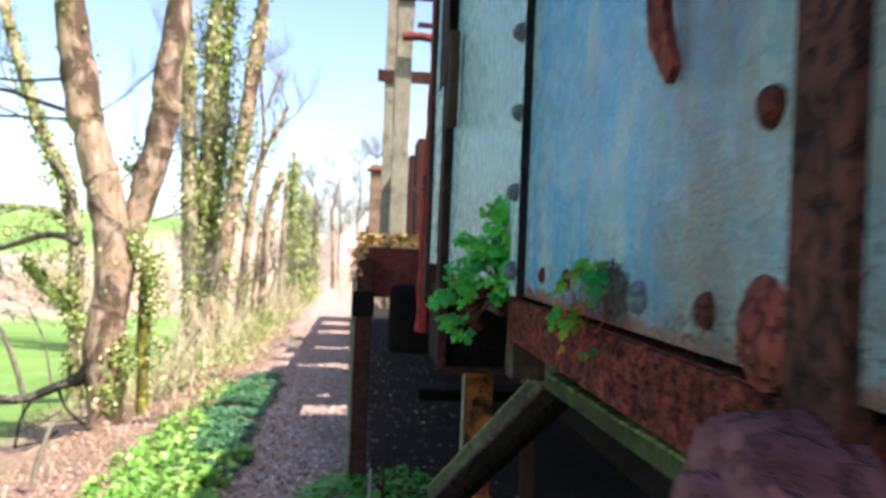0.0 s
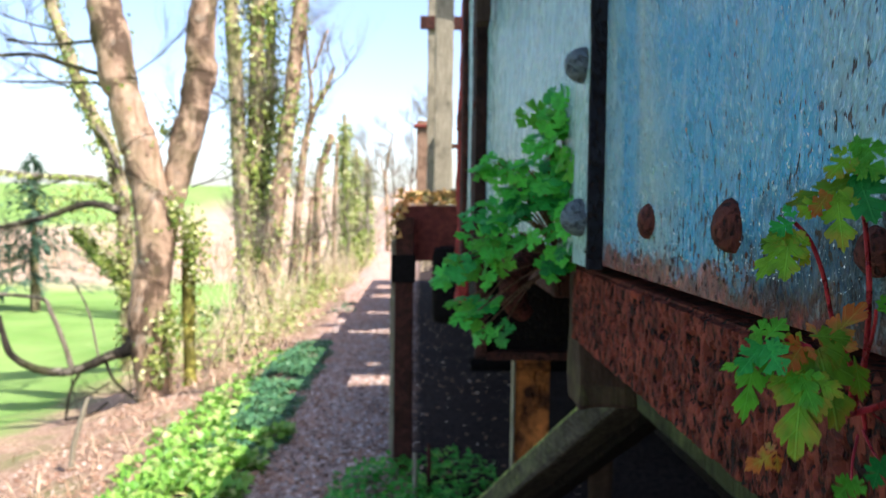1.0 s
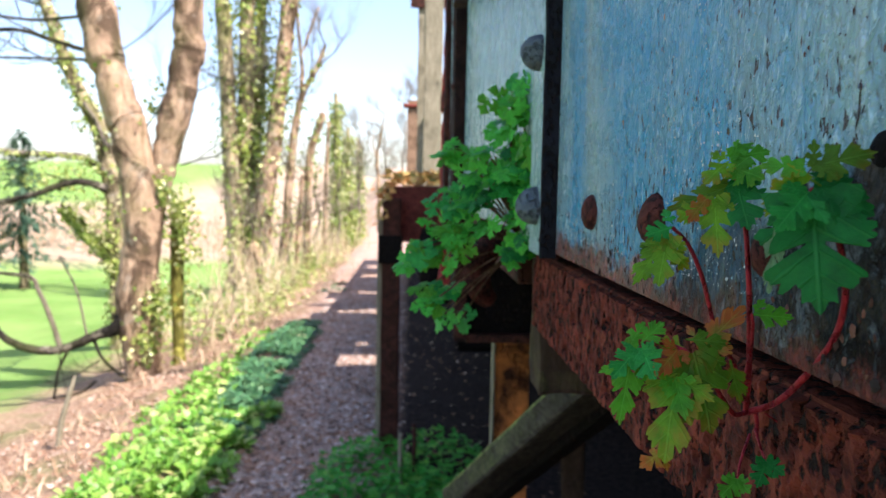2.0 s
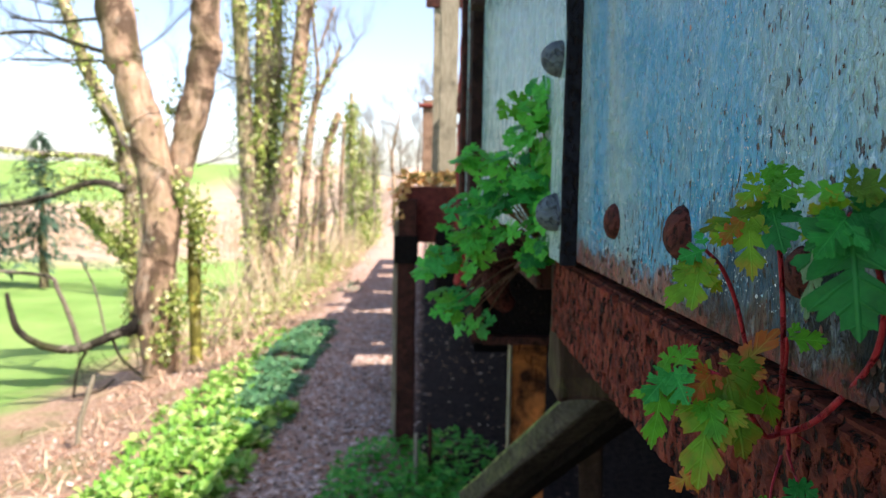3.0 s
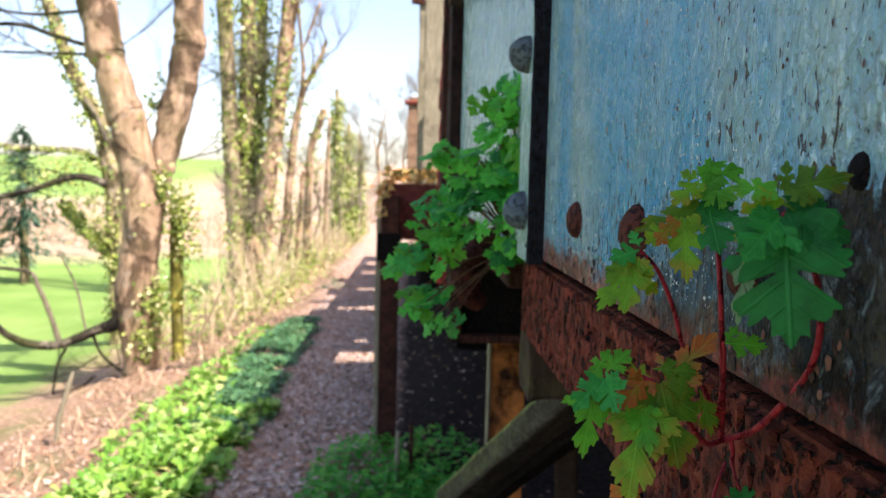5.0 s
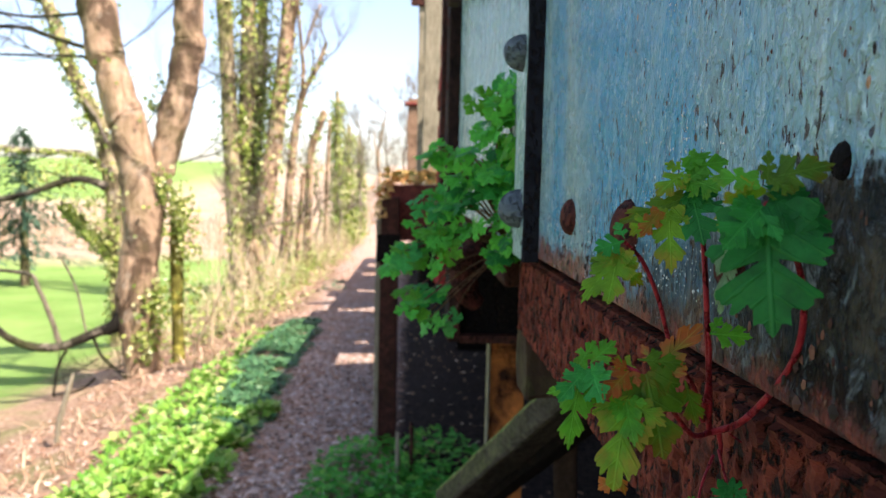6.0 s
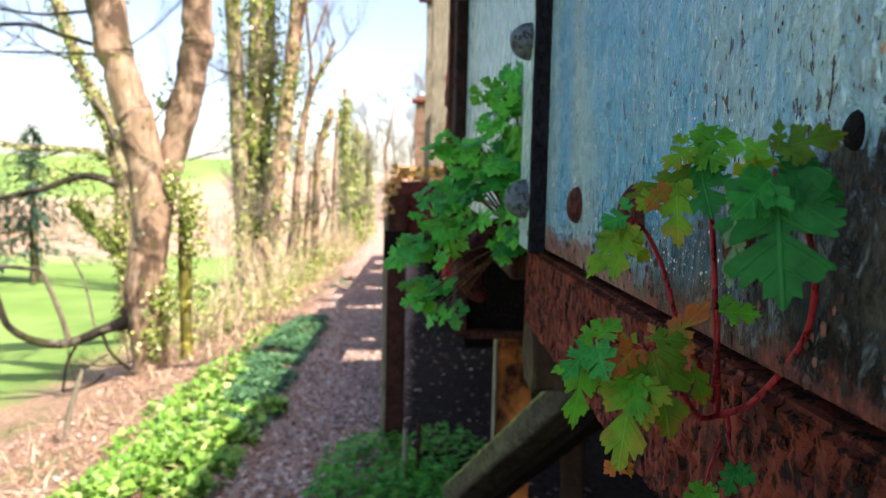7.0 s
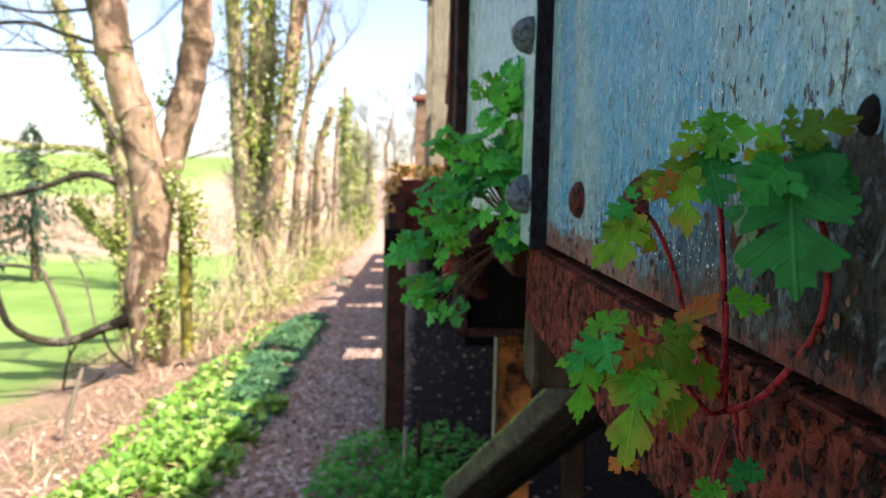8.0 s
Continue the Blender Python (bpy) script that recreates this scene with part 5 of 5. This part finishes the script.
def leaning_tree():
    """Slender tree behind, its trunk clothed in moss and ivy, with a leafy bough hanging low."""
    stems = []
    stems.append((([(-5.98, 14.5, -2.34), (-5.98, 14.5, -1.6), (-5.99, 14.5, -0.9), (-6.05, 14.5, -0.11), (-6.09, 14.5, 1.14), (-6.34, 14.5, 2.31), (-6.63, 14.5, 2.89), (-6.9, 14.5, 3.47), (-7.07, 14.5, 4.04), (-7.27, 14.5, 4.6), (-7.58, 14.5, 5.66), (-7.95, 14.5, 7.73)], [0.197, 0.171, 0.160, 0.160, 0.148, 0.154, 0.137, 0.114, 0.114, 0.114, 0.103, 0.068]), "trunk", M_BARK2, 0.9))
    stems.append((([(-6.04, 14.4, 1.35), (-6.53, 14.4, 1.7), (-7.06, 14.4, 1.76), (-7.81, 14.4, 1.78), (-8.38, 14.4, 1.85), (-8.93, 14.4, 1.89)], [0.068, 0.062, 0.057, 0.051, 0.051, 0.040]), "branch", M_TWIG, 0.25))
    stems.append((([(-5.96, 14.4, -0.55), (-6.29, 14.4, -0.05), (-6.67, 14.4, 0.34), (-7.04, 14.4, 0.78)], [0.068, 0.057, 0.051, 0.034]), "branch", M_BARK2, 1.0))
    stems.append((([(-6.1, 14.3, 1.95), (-6.31, 14.3, 2.44), (-6.52, 14.3, 2.76)], [0.045, 0.045, 0.034]), "branch", M_TWIG, 0))
    twig = [((-6.9, 14.5, 3.47), (-1, 0, 0.35), 1.8, 0.025, 3), ((-7.3, 14.5, 4.6), (-1, 0.2, 0.4), 1.8, 0.025, 3), ((-7.6, 14.5, 5.7), (-0.3, 0.2, 1), 2.4, 0.035, 3), ((-7.1, 14.4, 1.76), (-1, 0, -0.35), 1.4, 0.02, 2)]
    ob = tree("tree", "slender leaning tree with mossy ivy-grown trunk", (-5.98, 14.5, ground_z(-5.98, 14.5)), stems, 1700, 0.13, (0.06, 0.11), twig, 11)
    rng = random.Random(18)
    v, f = [], []
    for c, r, n in (((-6.75, 14.3, 1.35), 0.30, 260), ((-7.2, 14.3, 1.2), 0.25, 160), ((-6.5, 14.3, 0.75), 0.30, 220), ((-6.25, 14.3, 0.2), 0.25, 150), ((-6.6, 14.3, 2.35), 0.14, 70)):
        for i in range(n):
            at = Vector(c) + Vector((rng.gauss(0, r), rng.gauss(0, r * 0.5), rng.gauss(0, r * 0.6)))
            s = rng.uniform(0.06, 0.11)
            leaf_into(v, f, at, (way(rng) + Vector((0, 0, rng.uniform(-.8, .3)))).normalized(), Vector((rng.uniform(-.6, .6), -0.6, 1)).normalized(), s, s * 0.42)
    mesh_part("ivy", v, f, M_IVYLIT, ob, "glossy ivy on a hanging bough", False)
    return ob


leaning_tree()

# row of ivy-clad trees
def row_tree(label, stems, ivy=0, puff=0.25, seed=1, twigs=0, size=(0.09, 0.16)):
    """One tree of the row; fine twigs leave its first stem's upper half."""
    rng = random.Random(seed)
    (x, y, z), line = stems[0][0][0][0], stems[0][0][0]
    twig = []
    for i in range(twigs):
        p = line[rng.randrange(len(line) // 2, len(line))]
        twig.append((p, (rng.uniform(-1, 1), rng.uniform(-.4, .4), rng.uniform(0.1, 1)), rng.uniform(1.2, 2.4), 0.022 + 0.0003 * y, 3))
    return tree("tree", label, (x, y, z), stems, ivy, puff, size, twig, seed)


IVIED = "ivy-clad bare tree on the bank"
BARE = "bare leafless tree on the bank"
row_tree(IVIED, [
    (([(-5.97, 25, -2.67), (-5.97, 25, -2.27), (-6.09, 25, -0.39), (-6.24, 25, 1.66), (-6.35, 25, 3.95), (-6.51, 25, 7.08), (-6.7, 25, 9.78), (-6.87, 25, 14.17)], [0.355, 0.309, 0.289, 0.270, 0.251, 0.241, 0.212, 0.096]), "trunk", M_BARK2, 0.55),
    (([(-5.47, 24, -1.62), (-5.29, 24, -0.69), (-5.04, 24, -1.8)], [0.130, 0.111, 0.111]), "branch", M_BARK, 0),
], 1700, 0.22, 31, 6, (0.11, 0.19))
row_tree(IVIED, [
    (([(-5.93, 25.5, -2.68), (-5.93, 25.5, -2), (-6.01, 25.5, -0.42), (-5.97, 25.5, 1.68), (-5.85, 25.5, 4.02), (-5.8, 25.5, 7.22), (-5.71, 25.5, 9.98), (-5.62, 25.5, 14.47)], [0.294, 0.256, 0.256, 0.256, 0.275, 0.256, 0.216, 0.098]), "trunk", M_BARK2, 1),
], 3000, 0.36, 32, 7, (0.12, 0.21))
row_tree(IVIED, [
    (([(-5.61, 26, -2.65), (-5.61, 26, -1.24), (-5.65, 26, 1.54), (-5.5, 26, 4.47), (-5.42, 26, 7.34), (-5.28, 26, 11.09)], [0.184, 0.160, 0.160, 0.180, 0.160, 0.120]), "trunk", M_BARK2, 1),
], 2600, 0.38, 33, 6, (0.12, 0.21))
row_tree(IVIED, [
    (([(-5.3, 25, -2.56), (-5.3, 25, -1.92), (-5.25, 25, -0.76), (-5.14, 25, 0.59), (-4.8, 25, 2.79), (-4.69, 25, 4), (-4.55, 25, 4.98), (-4.33, 25, 7.14), (-4.03, 25, 9.86), (-3.7, 25, 13.93)], [0.422, 0.367, 0.328, 0.309, 0.289, 0.260, 0.251, 0.270, 0.193, 0.096]), "trunk", M_BARK, 0.6),
], 2000, 0.20, 34, 5, (0.11, 0.19))
row_tree("bare forked tree with ivy at its foot", [
    (([(-4.59, 25, -2.35), (-4.59, 25, -1.91), (-4.45, 25, -0.36), (-4.19, 25, 2.51), (-4.07, 25, 3.45), (-3.88, 25, 4.24), (-3.72, 25, 4.58), (-3.4, 25, 5.15), (-3.13, 25, 5.89)], [0.178, 0.154, 0.135, 0.135, 0.116, 0.106, 0.087, 0.087, 0.058]), "trunk", M_BARK, 0.3),
    (([(-3.94, 25, 4.11), (-3.89, 25, 4.95), (-3.93, 25, 5.54), (-4.05, 25, 6.84), (-4.12, 25, 8.24)], [0.068, 0.068, 0.058, 0.048, 0.039]), "branch", M_BARK, 0),
    (([(-3.86, 25, 5.69), (-3.64, 25, 6.34), (-3.33, 25, 7.17)], [0.048, 0.048, 0.039]), "branch", M_BARK, 0),
], 700, 0.14, 35, 3, (0.10, 0.17))
row_tree("leaning broken-off trunk with some ivy", [
    (([(-4.13, 28, -2.29), (-4.13, 28, -1.39), (-4.1, 28, 0.54), (-4.01, 28, 2.39), (-3.77, 28, 3.2), (-3.54, 28, 3.94)], [0.186, 0.162, 0.151, 0.151, 0.140, 0.129]), "trunk", M_BARK, 0.4),
], 500, 0.14, 36, 0, (0.10, 0.17))
row_tree(BARE, [
    (([(-4.21, 26, -2.26), (-4.21, 26, -1.82), (-4.12, 26, -0.01), (-3.99, 26, 1.58)], [0.104, 0.090, 0.080, 0.080]), "trunk", M_BARK, 0.5),
], 300, 0.12, 37, 1)
row_tree(BARE, [
    (([(-3.91, 32, -2.34), (-3.91, 32, -1.5), (-3.89, 32, 0.95), (-3.77, 32, 3.96)], [0.113, 0.098, 0.098, 0.061]), "trunk", M_BARK, 0.0),
], 0, 0.1, 38, 0)
row_tree(IVIED, [
    (([(-3.98, 38, -2.52), (-3.98, 38, -1.12), (-4.01, 38, 0.9), (-4.03, 38, 3.19), (-4.09, 38, 5.88)], [0.201, 0.174, 0.174, 0.160, 0.102]), "trunk", M_BARK2, 1),
], 3000, 0.40, 39, 0, (0.12, 0.2))
row_tree(IVIED, [
    (([(-3.71, 42, -2.46), (-3.71, 42, -1.35), (-3.77, 42, 0.88), (-3.82, 42, 4.47)], [0.184, 0.160, 0.160, 0.112]), "trunk", M_BARK2, 1),
], 2400, 0.40, 40, 0, (0.12, 0.22))
row_tree(IVIED, [
    (([(-3.39, 46, -2.27), (-3.39, 46, -1.24), (-3.46, 46, 0.86), (-3.5, 46, 4.17)], [0.161, 0.140, 0.140, 0.088]), "trunk", M_BARK2, 1),
], 1500, 0.34, 41, 1, (0.12, 0.22))
row_tree(BARE, [
    (([(-2.36, 50, -2.03), (-2.36, 50, -0.66), (-2.43, 50, 1.61), (-2.57, 50, 3.11), (-2.33, 50, 4.61), (-2.05, 50, 6.1)], [0.153, 0.133, 0.114, 0.114, 0.076, 0.057]), "trunk", M_BARK, 0),
    (([(-2.53, 50, 2.92), (-2.77, 50, 3.85), (-2.86, 50, 4.78)], [0.076, 0.057, 0.038]), "branch", M_BARK, 0),
], 0, 0.1, 42, 3)
for x, y, top, r, twigs, seed in ((-4.6, 27.0, 1.6, 0.06, 3, 51), (-4.0, 30.0, 2.2, 0.06, 4, 52), (-3.6, 35.0, 1.8, 0.07, 3, 53), (-3.3, 44.0, 4.6, 0.07, 7, 54), (-0.9, 62.0, 8.0, 0.10, 12, 55), (0.6, 66.0, 9.0, 0.11, 12, 56), (-2.3, 58.0, 5.6, 0.08, 8, 57), (-5.4, 21.5, 0.4, 0.07, 2, 58), (-4.7, 22.5, 0.6, 0.06, 2, 59), (-4.2, 23.0, 0.3, 0.06, 3, 60)):
    g = ground_z(x, y)
    rise = [(x + 0.12 * math.sin(seed + 3 * k), y, g - 0.2 + (top - g + 0.2) * k / 4) for k in range(5)]
    row_tree(BARE, [((rise, [r * q for q in (1.2, 1.0, 0.9, 0.7, 0.4)]), "trunk", M_TWIG, 0.4 if y < 36 else 0)], 240, 0.12, seed, twigs)

# saplings and brambles between the trunks
rng = random.Random(77)
v, f = [], []
for i in range(230):
    y = 10.5 + 50 * rng.random() ** 1.2
    x = left_edge(y) - 0.9 - abs(rng.gauss(0.3, 0.9)) - 0.03 * y * rng.random() + (rng.uniform(0, 1.3) if y > 22 else 0)
    twigs_into(v, f, rng, Vector((x, y, ground_z(x, y) - 0.05)), Vector((rng.uniform(-.35, .35), rng.uniform(-.3, .3), 1)), rng.uniform(0.5, 1.7), rng.uniform(0.010, 0.022) * (1 + 0.015 * y), 1 if i % 3 else 0)
for i in range(190):
    y = 33 + 34 * rng.random()
    x = rng.uniform(-7.0, 4.0)
    if -3.2 < x + 0.04 * (y - 33) < -1.2 and y < 50:
        continue
    twigs_into(v, f, rng, Vector((x, y, ground_z(x, y) - 0.05)), Vector((rng.uniform(-.4, .4), rng.uniform(-.3, .3), 1)), rng.uniform(0.8, 1.9), 0.024, 2)
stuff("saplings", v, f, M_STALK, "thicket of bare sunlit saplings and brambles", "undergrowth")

v, f = [], []
for i in range(260):
    y = 11.5 + 32 * rng.random() ** 1.2
    x = left_edge(y) - 0.6 - abs(rng.gauss(0.3, 1.1)) - 0.03 * y * rng.random()
    r = rng.uniform(0.12, 0.34) * (1 + 0.01 * y)
    for k in range(20):
        at = Vector((x + rng.gauss(0, r), y + rng.gauss(0, r), 0))
        at.z = ground_z(at.x, at.y) + abs(rng.gauss(0, 0.4)) * r * 2.5
        s = rng.uniform(0.06, 0.12) * (1 + 0.02 * y)
        leaf_into(v, f, at, (way(rng) + Vector((0, 0, rng.uniform(-.4, .4)))).normalized(), Vector((rng.uniform(-.5, .5), rng.uniform(-.5, .5), 1)).normalized(), s, s * 0.4)
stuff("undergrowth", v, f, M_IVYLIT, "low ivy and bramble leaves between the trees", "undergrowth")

# evergreen boughs at the field's edge
def conifer(x, y, h, seed):
    rng = random.Random(seed)
    g = ground_z(x, y)
    ob = base("conifer", (x, y, g), "dark blue-green conifer at the field's edge", "tree")
    ob.matrix_world = Matrix.Identity(4)
    v, f = [], []
    tube_into(v, f, [(x, y, g - 0.2), (x, y, g + h * 0.5), (x + 0.1, y, g + h)], [0.22, 0.13, 0.02], 8)
    mesh_part("trunk", v, f, M_BARK2, ob)
    v, f = [], []
    for i in range(170):
        t = rng.uniform(0.12, 1.0) ** 0.8
        a = rng.uniform(0, 6.283)
        n = int(6 + 30 * (1 - t))
        d = Vector((math.cos(a), math.sin(a), rng.uniform(-.35, .12)))
        reach = h * 0.62 * (1.02 - t) * rng.choice([0.4, 0.7, 1.0, 1.3])
        for k in range(n):
            s = rng.random()
            at = Vector((x, y, g + h * t)) + d * reach * s + Vector((0, 0, -0.35 * s * s))
            q = (d + Vector((rng.uniform(-.8, .8), rng.uniform(-.8, .8), rng.uniform(-.7, .2)))).normalized()
            leaf_into(v, f, at, q, Vector((0, 0, 1)), rng.uniform(0.25, 0.5), 0.06)
    mesh_part("crown", v, f, M_CONIFER, ob, "", False)
    return ob


conifer(-17.2, 33.0, 7.0, 5)
conifer(-20.5, 34.5, 5.6, 8)

# hedge of scrub across the valley
v, f = [], []
for i in range(900):
    x, y = rng.uniform(-75, -8), rng.gauss(58, 5)
    twigs_into(v, f, rng, Vector((x, y, ground_z(x, y) - 0.1)), Vector((rng.uniform(-.6, .6), 0, 1)), rng.uniform(0.8, 2.6), 0.035, 1)
stuff("far_hedge", v, f, M_STRAW, "brown winter hedge and scrub across the field", "hedge")

# withered leaves and moss on the end of the far wagon's deck
v, f = [], []
rng = random.Random(91)
for i in range(420):
    x, y = rng.uniform(-0.33, 0.5), rng.uniform(4.75, 5.8)
    d = (way(rng) + Vector((0, 0, rng.uniform(0, .9)))).normalized()
    s = rng.uniform(0.04, 0.085)
    leaf_into(v, f, Vector((x, y, 1.272 + rng.uniform(0, 0.09))), d, Vector((rng.uniform(-.6, .6), rng.uniform(-.6, .6), 1)).normalized(), s, s * 0.4)
for i in range(70):
    x, z = rng.uniform(-0.38, -0.30), rng.uniform(1.0, 1.3)
    d = (way(rng) + Vector((0, 0, -0.5))).normalized()
    leaf_into(v, f, Vector((x, rng.uniform(4.6, 5.0), z)), d, Vector((-1, -0.5, 0.6)).normalized(), 0.07, 0.028)
stuff("withered_leaves", v, f, M_AUTUMN, "sunlit orange and yellow withered leaves on the deck", "dead leaves")
